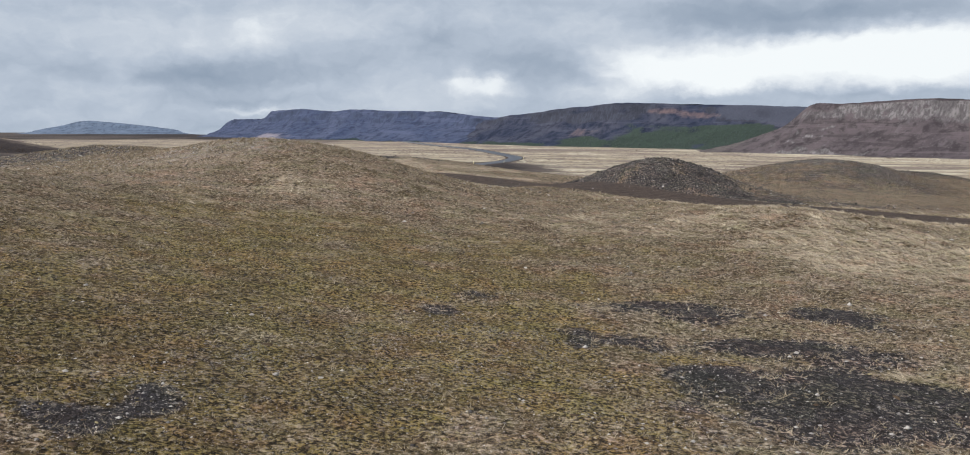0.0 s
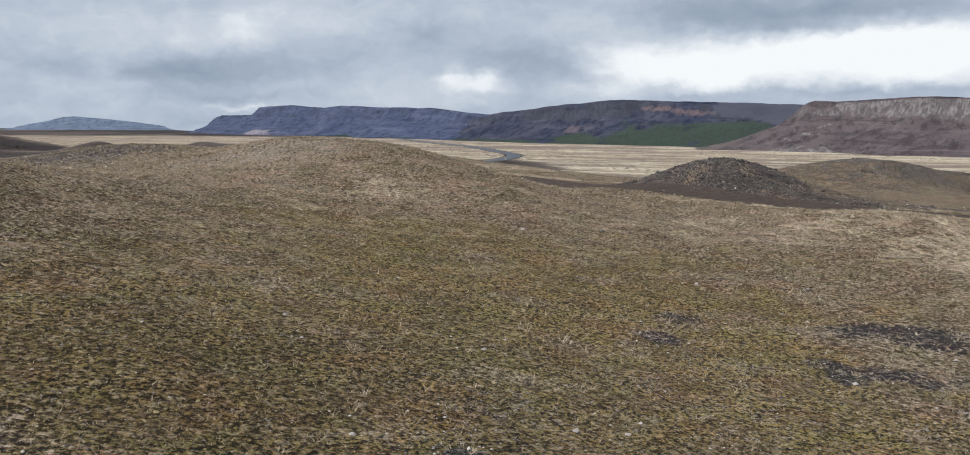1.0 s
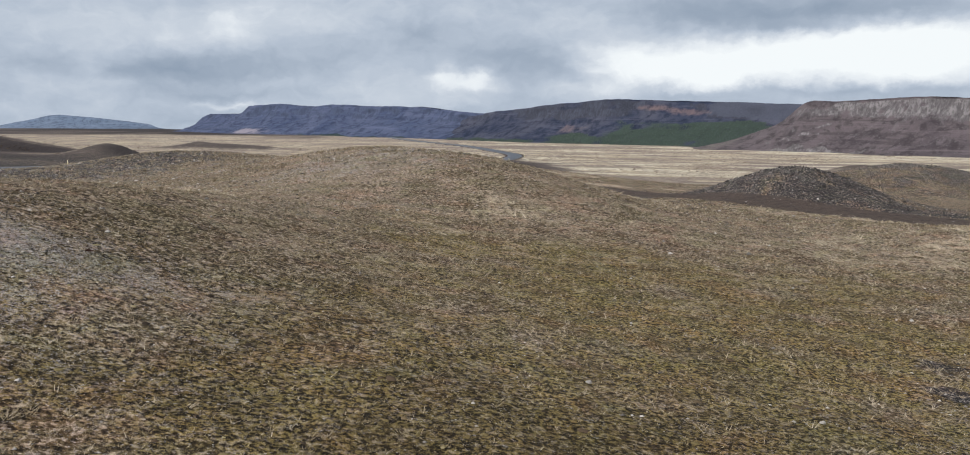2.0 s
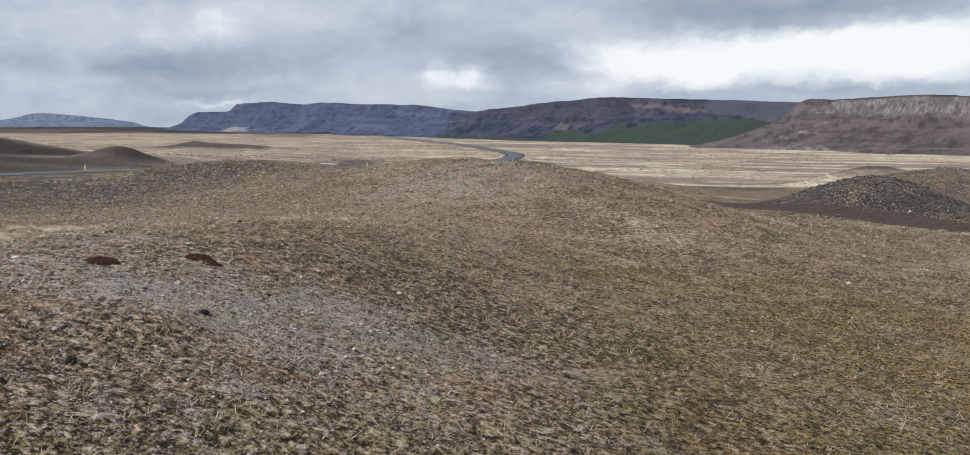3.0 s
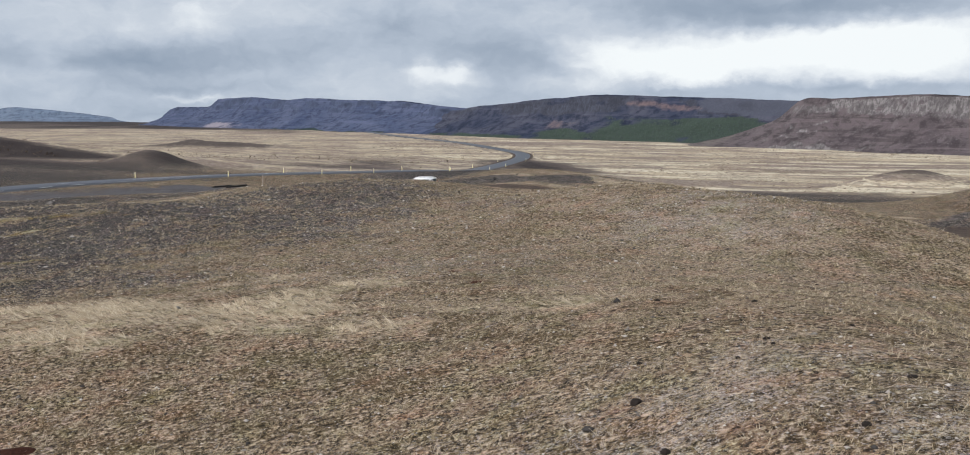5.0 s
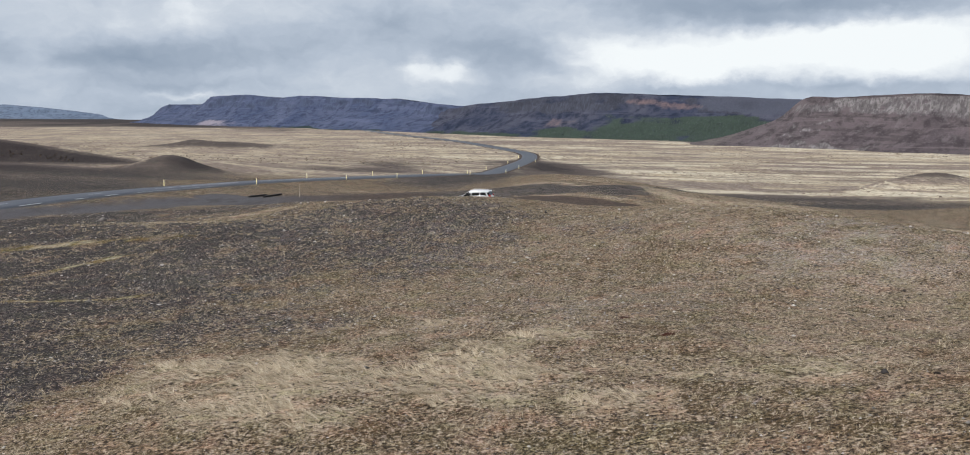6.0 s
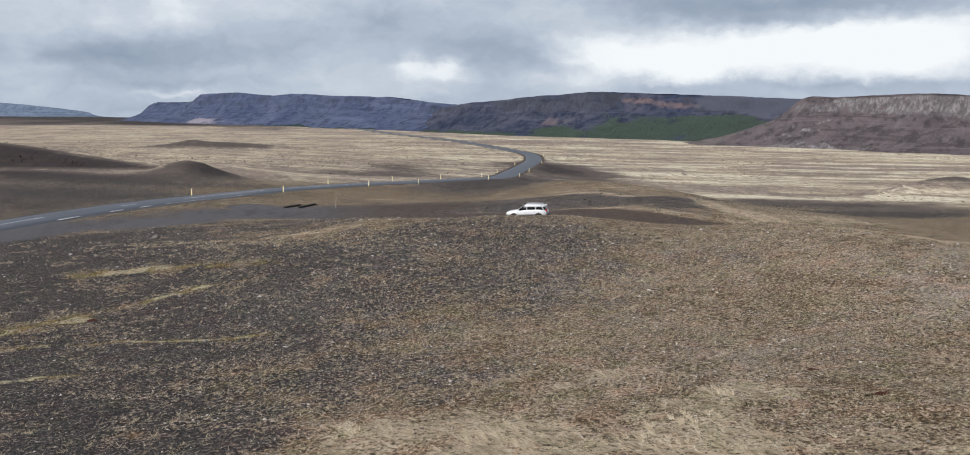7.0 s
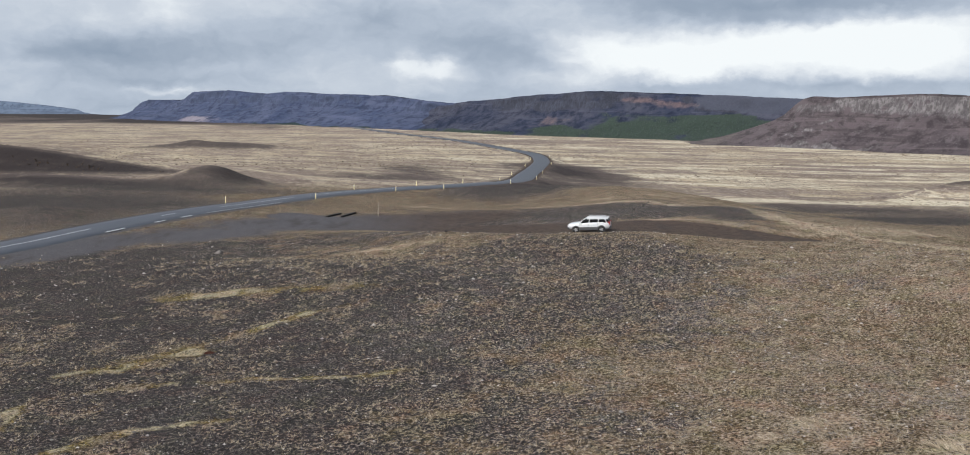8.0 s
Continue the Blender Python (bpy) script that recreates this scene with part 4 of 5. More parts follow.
# ---------------------------------------------------------------- car
def suv():
    """A mid-size estate-bodied off-roader; x forward, standing at z = 0."""
    car = new("car")
    # lower body: length station, bottom, shoulder height, half width, top of centre
    stations = [(-2.27, 0.50, 0.94, 0.72, 0.97), (-2.21, 0.44, 1.04, 0.83, 1.07), (-1.95, 0.40, 1.10, 0.90, 1.13), (-1.2, 0.36, 1.15, 0.925, 1.17), (0.0, 0.34, 1.12, 0.93, 1.14), (0.85, 0.36, 1.06, 0.92, 1.11), (1.15, 0.38, 1.02, 0.91, 1.11), (1.60, 0.40, 0.96, 0.89, 1.06), (2.00, 0.42, 0.91, 0.84, 0.99), (2.20, 0.46, 0.84, 0.75, 0.90), (2.28, 0.52, 0.74, 0.62, 0.77)]
    rings = []
    for x, lo, sh, hw, top in stations:
        half = [(hw * 0.80, lo), (hw * 0.97, lo + 0.08), (hw, lo + 0.3), (hw * 0.985, sh - 0.10), (hw * 0.93, sh), (hw * 0.5, top)]
        rings.append([(x, y, z) for y, z in half] + [(x, -y, z) for y, z in half[::-1]])
    bm = bmesh.new()
    loft(bm, rings)
    part("body", bm, PAINT, car, "metallic silver bodywork", True)
    # cabin: tall glasshouse under a nearly level roof
    def arc(x):
        return 0.022 * max(0.0, -0.2 - x) ** 2

    def cab(rows, name, mat, label):
        bm = bmesh.new()
        rr = []
        for z, xr, xf, hw in rows:
            n = 9
            pts = []
            for k in range(n):
                pts.append((xr + (xf - xr) * k / (n - 1), hw * (0.92 if k in (0, n - 1) else 1.0), z))
            pts += [(x, -y, zz) for x, y, zz in pts[::-1]]
            rr.append(pts)
        loft(bm, rr)
        for v in bm.verts:
            v.co.z -= arc(v.co.x) * max(0.0, v.co.z - 1.1) / 0.4
        return part(name, bm, mat, car, label, True)
    cab([(1.03, -2.18, 1.10, 0.865), (1.36, -2.02, 0.62, 0.815), (1.61, -1.86, 0.22, 0.755)], "cabin_glass", GLASS, "dark tinted windows all round")
    cab([(1.585, -1.98, 0.30, 0.77), (1.65, -1.98, 0.19, 0.755), (1.70, -1.84, -0.02, 0.67), (1.722, -1.45, -0.4, 0.45)], "roof", PAINT, "silver roof")
    for side in (1, -1):
        for name, (xa, za, ya), (xb, zb, yb), w in (("front_pillar", (1.12, 1.02, 0.85), (0.26, 1.60, 0.755), 0.09), ("centre_pillar", (-0.02, 1.0, 0.878), (-0.12, 1.60, 0.765), 0.09), ("rear_pillar", (-0.98, 1.0, 0.878), (-1.08, 1.58, 0.765), 0.14), ("tail_pillar", (-2.00, 1.0, 0.84), (-1.74, 1.56, 0.745), 0.34)):
            bm = bmesh.new()
            a, b = Vector((xa, ya * side, za)), Vector((xb, yb * side, zb))
            d = b - a
            box(bm, (w, 0.035, d.length), (a + b) / 2, d.to_track_quat("Z", "Y").to_matrix().to_4x4())
            part(name, bm, PAINT, car, bevel=0.008)
        bm = bmesh.new()
        box(bm, (2.2, 0.03, 0.13), (-0.95, 0.774 * side, 1.545), Matrix.Rotation(-0.015, 4, "Y"))
        part("roof_edge", bm, PAINT, car, bevel=0.008)
        bm = bmesh.new()
        for k in range(8):
            box(bm, (0.25, 0.045, 0.04), (-1.65 + 1.6 * k / 7, 0.62 * side, 1.775))
        for x in (-1.65, -0.85, -0.05):
            box(bm, (0.08, 0.04, 0.09), (x, 0.62 * side, 1.735))
        for v in bm.verts:
            v.co.z -= 1.4 * arc(v.co.x)
        part("roof_rail", bm, ALLOY, car, "bright metal roof rail", bevel=0.01)
        bm = bmesh.new()
        box(bm, (2.5, 0.05, 0.30), (0.0, 0.922 * side, 0.48))
        part("side_cladding", bm, TRIM, car, "dark grey plastic sill cladding", bevel=0.015)
        bm = bmesh.new()
        box(bm, (0.15, 0.20, 0.16), (0.84, 1.00 * side, 1.10))
        part("wing_mirror", bm, PAINT, car, bevel=0.04)
        for x in (0.15, -0.80):
            bm = bmesh.new()
            box(bm, (0.18, 0.03, 0.035), (x, 0.935 * side, 0.93))
            part("door_handle", bm, PAINT, car, bevel=0.01)
        for x in (0.98, 0.0, -0.95):
            bm = bmesh.new()
            box(bm, (0.012, 0.012, 0.42), (x, 0.926 * side, 0.82))
            part("door_seam", bm, TRIM, car)
        bm = bmesh.new()
        box(bm, (0.20, 0.16, 0.40), (-2.17, 0.74 * side, 0.98))
        part("tail_lamp", bm, RED_LENS, car, "red tail lamp", bevel=0.03)
        bm = bmesh.new()
        box(bm, (0.30, 0.34, 0.19), (2.06, 0.60 * side, 0.80), Matrix.Rotation(0.35 * side, 4, "Z"))
        part("headlamp", bm, CLEAR_LENS, car, "clear headlamp", bevel=0.04)
    bm = bmesh.new()
    box(bm, (0.20, 1.30, 0.05), (-1.99, 0, 1.60))
    part("spoiler", bm, PAINT, car, bevel=0.02)
    # bumpers, grille, tailgate glass, plate
    bm = bmesh.new()
    box(bm, (0.26, 1.62, 0.30), (2.14, 0, 0.50))
    part("front_bumper", bm, TRIM, car, "dark grey bumper", bevel=0.08)
    bm = bmesh.new()
    box(bm, (0.22, 1.66, 0.30), (-2.20, 0, 0.50))
    part("rear_bumper", bm, TRIM, car, "dark grey bumper", bevel=0.07)
    bm = bmesh.new()
    box(bm, (0.06, 0.80, 0.16), (2.235, 0, 0.76))
    part("grille", bm, TRIM, car, bevel=0.02)
    bm = bmesh.new()
    box(bm, (0.03, 1.30, 0.46), (-2.05, 0, 1.32), Matrix.Rotation(0.42, 4, "Y"))
    part("rear_window", bm, GLASS, car, bevel=0.01)
    bm = bmesh.new()
    box(bm, (0.02, 0.50, 0.11), (-2.29, 0, 0.74))
    part("plate", bm, WHITE_BAR, car, "plain white plate")
    for x in (1.36, -1.35):
        for side in (1, -1):
            bm = bmesh.new()
            tube(bm, 0.425, 0.05, (x, 0.915 * side, 0.40), Matrix.Rotation(radians(90), 4, "X"), 28)
            part("wheel_arch", bm, TRIM, car, "dark wheel arch", bevel=0.015)
            bm = bmesh.new()
            sec = [(0.225, -0.11), (0.32, -0.12), (0.355, -0.09), (0.365, 0.0), (0.355, 0.09), (0.32, 0.12), (0.225, 0.11)]
            rr = []
            for k in range(28):
                a = k * math.tau / 28
                rr.append([(x + r * math.cos(a), (0.86 * side) + w, 0.365 + r * math.sin(a)) for r, w in sec])
            rows = [[bm.verts.new(p) for p in ring] for ring in rr]
            for k in range(28):
                a, b = rows[k], rows[(k + 1) % 28]
                for j in range(len(sec)):
                    bm.faces.new((a[j], a[(j + 1) % len(sec)], b[(j + 1) % len(sec)], b[j]))
            wheel = part("wheel", bm, RUBBER, car, "black tyre", True)
            bm = bmesh.new()
            tube(bm, 0.25, 0.05, (x, 0.905 * side, 0.365), Matrix.Rotation(radians(90), 4, "X"), 24)
            for k in range(5):
                a = k * math.tau / 5
                box(bm, (0.20, 0.06, 0.06), (x + 0.12 * math.cos(a), 0.935 * side, 0.365 + 0.12 * math.sin(a)), Matrix.Rotation(-a, 4, "Y"))
            part("rim", bm, ALLOY, wheel, "five-spoke alloy rim", bevel=0.008)
    return tagged(car, "silver five-door off-road car with dark cladding on the dirt track", "car")


car = suv()
CAR_X, CAR_Y = -32.9, 119.4
fz, bz = height(CAR_X - 1.28, CAR_Y + 0.45), height(CAR_X + 1.28, CAR_Y - 0.45)
car.matrix_world = pose(CAR_X, CAR_Y, (fz + bz) / 2 - 0.01, 0, 0, 160.7) @ pose(0, 0, 0, 0, -math.degrees(math.atan2(fz - bz, 2.71)), 0) @ Matrix.Diagonal((0.965, 0.965, 0.92, 1))


# ---------------------------------------------------------------- roadside
def marker_post():
    post = new("marker_post")
    bm = bmesh.new()
    box(bm, (0.12, 0.05, 1.05), (0, 0, 0.475))
    top = [v for v in bm.verts if v.co.z > 0.9]
    for v in top:
        v.co.z += 0.05 if v.co.x > 0 else 0.0
    part("shaft", bm, YELLOW, post, "yellow plastic shaft", bevel=0.012)
    bm = bmesh.new()
    box(bm, (0.10, 0.058, 0.16), (0, 0, 0.80))
    part("reflector", bm, REFLECT, post, "white reflector band", bevel=0.004)
    bm = bmesh.new()
    box(bm, (0.16, 0.09, 0.05), (0, 0, 0.0))
    part("foot", bm, TRIM, post)
    return tagged(post, "yellow plastic marker post with white reflector at the road edge", "marker post", "marker posts along the road")


POSTS = [(-75.3, 165.1), (-63.2, 176.2), (-57.3, 200.5), (-50.0, 197.5), (-44.0, 211.5), (-38.5, 206), (-32, 224), (-24.5, 228), (-21.5, 252), (-12, 262), (-15, 284), (-4.5, 293), (-2, 330), (8, 340), (8, 372), (17, 388)]
first = None
for k, (x, y) in enumerate(POSTS):
    d = np.hypot(ROAD[:, 0] - x, ROAD[:, 1] - y)
    i = int(d.argmin())
    way = ROAD[min(i + 1, len(ROAD) - 1)] - ROAD[max(i - 1, 0)]
    side = np.array([way[1], -way[0]]) / np.linalg.norm(way)
    s = 1 if (np.array([x, y]) - ROAD[i]) @ side > 0 else -1
    px, py = ROAD[i] + side * s * 4.0
    place = pose(px, py, height(px, py) - 0.03, random.uniform(-3, 3), random.uniform(-3, 3), math.degrees(math.atan2(way[1], way[0])) + 90)
    if first is None:
        first = marker_post()
        first.matrix_world = place
    else:
        copy_thing(first, place)

# thin stake on the gravel pad
bm = bmesh.new()
tube(bm, 0.045, 1.9, (0, 0, 0.9), None, 8, 0.03)
stake = part("stake", bm, GREY_WOOD, None, bevel=0.004)
stake.matrix_world = pose(-54.2, 149.7, height(-54.2, 149.7) - 0.05, 1.5, 2, 20)
tagged(stake, "thin grey weathered wooden stake in the gravel pad", "stake")


def beam(xa, ya, xb, yb):
    length = math.hypot(xb - xa, yb - ya)
    bm = bmesh.new()
    box(bm, (length, 0.34, 0.26), (0, 0, 0.13))
    for v in bm.verts:
        v.co.y *= 1 + random.uniform(-0.06, 0.06)
    ob = part("timber_beam", bm, TIMBER, None, bevel=0.03)
    x, y = (xa + xb) / 2, (ya + yb) / 2
    za, zb = height(xa, ya), height(xb, yb)
    ob.matrix_world = pose(x, y, (za + zb) / 2 - 0.05, 0, 0, math.degrees(math.atan2(yb - ya, xb - xa))) @ pose(0, 0, 0, 0, -math.degrees(math.atan2(zb - za, length)), 0)
    return tagged(ob, "tarred black timber beam lying on the gravel pad", "timber beam", "beams on the gravel pad")


beam(-60.9, 149.3, -59.2, 153.4)
beam(-59.0, 149.3, -57.2, 154.2)


# road paint: pieces of the centre line and dashes at the junction edge
run = np.concatenate([[0], np.cumsum(np.hypot(*np.diff(ROAD, axis=0).T))])
fine_run = np.arange(0, run[-1], 0.5)
ROAD_FINE = np.stack([np.interp(fine_run, run, ROAD[:, 0]), np.interp(fine_run, run, ROAD[:, 1]), np.interp(fine_run, run, ROAD_Z)], 1)


def along(x, y):
    return int(np.hypot(ROAD_FINE[:, 0] - x, ROAD_FINE[:, 1] - y).argmin())


for (xa, ya), (xb, yb), off, half in (
    ((-112, 78), (-85.2, 132.9), 0.0, 0.09), ((-80.8, 146), (-79.6, 149.5), 0.0, 0.09), ((-75.5, 158.5), (-66, 178), 0.0, 0.09), ((-64.5, 182), (-50, 205), 0.0, 0.07),
    ((-84.6, 130), (-82.0, 134), 3.0, 0.16), ((-81.2, 139.4), (-79.9, 142), 3.0, 0.18), ((-78.7, 144.6), (-77.3, 147.4), 3.0, 0.18), ((-76, 150), (-68, 168), 3.0, 0.08),
):
    a, b = along(xa, ya), along(xb, yb)
    seg = ROAD_FINE[a:b].copy()
    crown = 0.065 if abs(off) < 0.1 else 0.012
    seg[:, 2] += crown
    ob = new("road_line", ribbon("road_line", seg[:, :2], seg[:, 2], half, LINE_PAINT, 0.0, off))
    tagged(ob, "worn white painted line on the asphalt", "road marking", kind="structure")


# ---------------------------------------------------------------- red moss cushions
def red_moss(n, out):
    p = n.coords()
    a, b = n.noise(p, 14, 4, 0.65), n.noise(p, 60, 3, 0.7)
    n.surface(out, n.mix(a, (0.028, 0.012, 0.009), (0.098, 0.040, 0.027)), 0.95, n.bump(n.math("ADD", a, b), 1.0, 0.05), spec=0.1)


RED_MOSS = material("red_moss", red_moss)


def cushion(x, y, rx, ry, h, turn, seed):
    bm = bmesh.new()
    rows = []
    for i in range(7):
        r = math.sin(i / 6 * math.pi / 2)
        z = math.cos(i / 6 * math.pi / 2)
        ring = []
        for k in range(18):
            a = k * math.tau / 18
            wob = 1 + 0.2 * float(fbm(np.array([math.cos(a) * 1.4 + seed]), np.array([math.sin(a) * 1.4]), 3, seed)[0])
            ring.append((rx * r * wob * math.cos(a), ry * r * wob * math.sin(a), h * z * (1 + 0.12 * math.sin(3 * a + seed)) - 0.05))
        rows.append(ring)
    rows[0] = [(v[0] + 0.01 * math.cos(k), v[1] + 0.01 * math.sin(k), h - 0.05) for k, v in enumerate(rows[0])]
    loft(bm, rows)
    ob = part("moss_cushion", bm, RED_MOSS, None, "", True)
    dx = 0.3
    tilt_x, tilt_y = math.degrees(math.atan2(height(x, y + dx) - height(x, y - dx), 2 * dx)), -math.degrees(math.atan2(height(x + dx, y) - height(x - dx, y), 2 * dx))
    ob.matrix_world = pose(x, y, height(x, y), tilt_x, tilt_y, turn)
    return tagged(ob, "low dark red moss cushion on the stony hilltop", "moss cushion", "red moss cushions")


for k, row in enumerate([(-25.0, 24.75, 0.31, 0.24, 0.12, 10), (-24.95, 24.45, 0.22, 0.17, 0.10, 40), (-23.75, 26.05, 0.29, 0.24, 0.13, 0), (-23.48, 25.82, 0.21, 0.15, 0.09, 30), (-20.0, 25.8, 0.16, 0.16, 0.06, 0), (-43.1, 35.7, 0.6, 0.36, 0.16, 20), (-31.5, 50.5, 0.3, 0.16, 0.12, 0), (-32.2, 54.3, 0.28, 0.22, 0.08, 0), (-64.2, 73.9, 0.3, 0.24, 0.14, 0)]):
    cushion(*row, k + 2)


def stone(x, y, r, seed, mat, label, group):
    g = random.Random(seed)
    bm = bmesh.new()
    bmesh.ops.create_icosphere(bm, subdivisions=2, radius=1)
    a, b, c = g.uniform(0.8, 1.2), g.uniform(0.7, 1.0), g.uniform(0.45, 0.65)
    for v in bm.verts:
        k = 1 + 0.35 * noise.noise(v.co * 1.3 + Vector((seed, 0, 0))) + 0.12 * noise.noise(v.co * 4)
        v.co = Vector((v.co.x * a, v.co.y * b, v.co.z * c)) * k * r
    ob = part("stone", bm, mat, None)
    ob.matrix_world = pose(x, y, height(x, y) + r * 0.15, 0, 0, g.uniform(0, 360))
    return tagged(ob, label, "stone", group)


def stone_look(n, out):
    p = n.coords()
    a, b = n.noise(p, 18, 4, 0.65), n.noise(p, 70, 3, 0.7)
    n.surface(out, n.mix(n.math("ADD", n.math("MULTIPLY", a, 0.7), n.math("MULTIPLY", n.random(), 0.3)), (0.20, 0.185, 0.17), (0.60, 0.57, 0.52)), 0.9, n.bump(n.math("ADD", a, b), 0.6, 0.02), spec=0.2)


PALE_STONE = material("pale_stone", stone_look)
DARK_STONE = material("dark_lava", plain_look((0.020, 0.016, 0.014), 0.9, 0, 0.4, 25, 0.15))
for k, (x, y, r) in enumerate([(-4.3, 19.2, 0.11), (-7.9, 17.6, 0.09), (-3.4, 19.3, 0.08), (8.3, 25.0, 0.12), (-21.2, 22.1, 0.08), (-26.4, 18.9, 0.09), (-10.1, 23.9, 0.10), (-5.8, 23.4, 0.11), (-27.6, 48.6, 0.12), (-39.7, 63.3, 0.12), (-34.9, 49.2, 0.10), (-29.0, 36.0, 0.09), (-15.0, 47.0, 0.13), (1.5, 35.0, 0.12)]):
    stone(x, y, r * 0.62, k, PALE_STONE, "pale grey weathered stone half sunk in the heath", "pale stones on the heath")
for k, (x, y, r) in enumerate([(-26.4, 35.4, 0.07), (-26.8, 32.8, 0.09), (-26.9, 32.2, 0.06), (-27.9, 31.4, 0.07), (-30.1, 30.4, 0.12), (-26.1, 28.4, 0.09), (-26.9, 41.0, 0.08), (-27.9, 26.3, 0.08), (-30.3, 27.7, 0.10), (-25.1, 20.3, 0.11), (-23.9, 20.4, 0.09), (-23.0, 23.1, 0.09), (-26.1, 20.5, 0.07), (-29.4, 33.0, 0.06), (-24.9, 38.6, 0.07), (-24.6, 33.6, 0.06)]):
    stone(x, y, r, k + 40, DARK_STONE, "small dark lava stone lying on the heath", "dark stones on the heath")


# ---------------------------------------------------------------- loose stones, tufts and heather
def scatter(count, seed, near=5.5, deep=95.0, power=1.3):
    """Places on the heath along the flight, thinning out with distance."""
    g = np.random.default_rng(seed)
    xs, ys = [], []
    got = 0
    while got < count:
        u = g.random(count)
        q = 1 - power
        d = (near ** q + u * (deep ** q - near ** q)) ** (1 / q)
        x = g.uniform(-98, 42, count)
        y = d - 0.41 * x + g.uniform(-1, 1, count)
        ok = np.abs(x + 28) < 30 + 0.62 * d
        xs.append(x[ok])
        ys.append(y[ok])
        got += ok.sum()
    x, y = np.concatenate(xs)[:count], np.concatenate(ys)[:count]
    return x, y, g


def many(name, verts, faces, mat):
    """One mesh out of equal pieces: verts (n, v, 3), faces (f, 3) of one piece."""
    n, v, _ = verts.shape
    f = (faces[None] + (np.arange(n) * v)[:, None, None]).reshape(-1, 3)
    me = bpy.data.meshes.new(name)
    me.vertices.add(n * v)
    me.vertices.foreach_set("co", verts.astype(np.float32).ravel())
    me.loops.add(f.size)
    me.loops.foreach_set("vertex_index", f.astype(np.int32).ravel())
    me.polygons.add(len(f))
    me.polygons.foreach_set("loop_start", np.arange(0, f.size, 3, dtype=np.int32))
    me.materials.append(mat)
    me.update(calc_edges=True)
    return new(name, me)


def island_look(stops, rough=0.95):
    def build(n, out):
        r = n.island()
        p = n.coords()
        col = n.mix(n.ramp(r, 0.0, 0.5), stops[0], stops[1])
        col = n.mix(n.ramp(r, 0.5, 1.0), col, stops[2])
        col = n.mix(n.math("MULTIPLY", n.noise(p, 40, 3, 0.6), 0.35), col, tuple(c * 0.45 for c in stops[0]))
        n.surface(out, col, rough, spec=0.12)
    return build


STONE = material("loose_stone", island_look([(0.05, 0.046, 0.045), (0.26, 0.24, 0.22), (0.66, 0.62, 0.57)]))
DEAD_GRASS = material("dead_grass", island_look([(0.15, 0.115, 0.065), (0.31, 0.25, 0.15), (0.56, 0.48, 0.33)]))
STRAW = material("straw", island_look([(0.30, 0.235, 0.155), (0.48, 0.395, 0.275), (0.72, 0.63, 0.48)]))
LAVA = material("lava_block", island_look([(0.02, 0.019, 0.019), (0.055, 0.050, 0.046), (0.17, 0.158, 0.14)]))
WISP = material("grass_wisp", island_look([(0.20, 0.155, 0.10), (0.36, 0.295, 0.205), (0.56, 0.485, 0.36)]))
HEATHER = material("heather", island_look([(0.04, 0.03, 0.022), (0.10, 0.07, 0.045), (0.17, 0.125, 0.07)]))
MOSS_TUFT = material("golden_moss", island_look([(0.12, 0.092, 0.04), (0.22, 0.175, 0.08), (0.34, 0.29, 0.16)]))

OCTA = np.array([(1, 0, 0), (0, 1, 0), (-1, 0, 0), (0, -1, 0), (0, 0, 1), (0, 0, -0.6)], float)
OCTA_F = np.array([(0, 1, 4), (1, 2, 4), (2, 3, 4), (3, 0, 4), (1, 0, 5), (2, 1, 5), (3, 2, 5), (0, 3, 5)])


def spin(v, a):
    c, s = np.cos(a)[:, None], np.sin(a)[:, None]
    return np.stack([v[..., 0] * c - v[..., 1] * s, v[..., 0] * s + v[..., 1] * c, v[..., 2]], -1)


def stones(count, seed):
    x, y, g = scatter(count * 2, seed)
    z, dr, dt = land(x, y)
    bare, dry, moss, gravel, lichen, far, red = covers(x, y, dr, dt)
    keep = np.where(g.random(len(x)) < np.clip(0.30 + 0.5 * (bare - 0.3) - 0.9 * np.clip(bare - 0.75, 0, 1) + 0.55 * lichen - 0.7 * gravel - 0.4 * dry, 0.05, 1))[0][:count]
    x, y, z = x[keep], y[keep], z[keep]
    n = len(x)
    size = 0.015 * np.exp(g.normal(0, 0.5, n)) * (1 + (y + 0.41 * x) / 45)
    v = OCTA[None] * (1 + g.normal(0, 0.22, (n, 6, 1))) * size[:, None, None] * np.stack([np.ones(n), g.uniform(0.6, 1, n), g.uniform(0.35, 0.7, n)], -1)[:, None, :]
    v = spin(v, g.uniform(0, 6.28, n)) + np.stack([x, y, z + size * 0.12], -1)[:, None, :]
    return tagged(many("loose_stones", v, OCTA_F, STONE), "loose grey and pale stones strewn over the heath", "stones", kind="stuff")


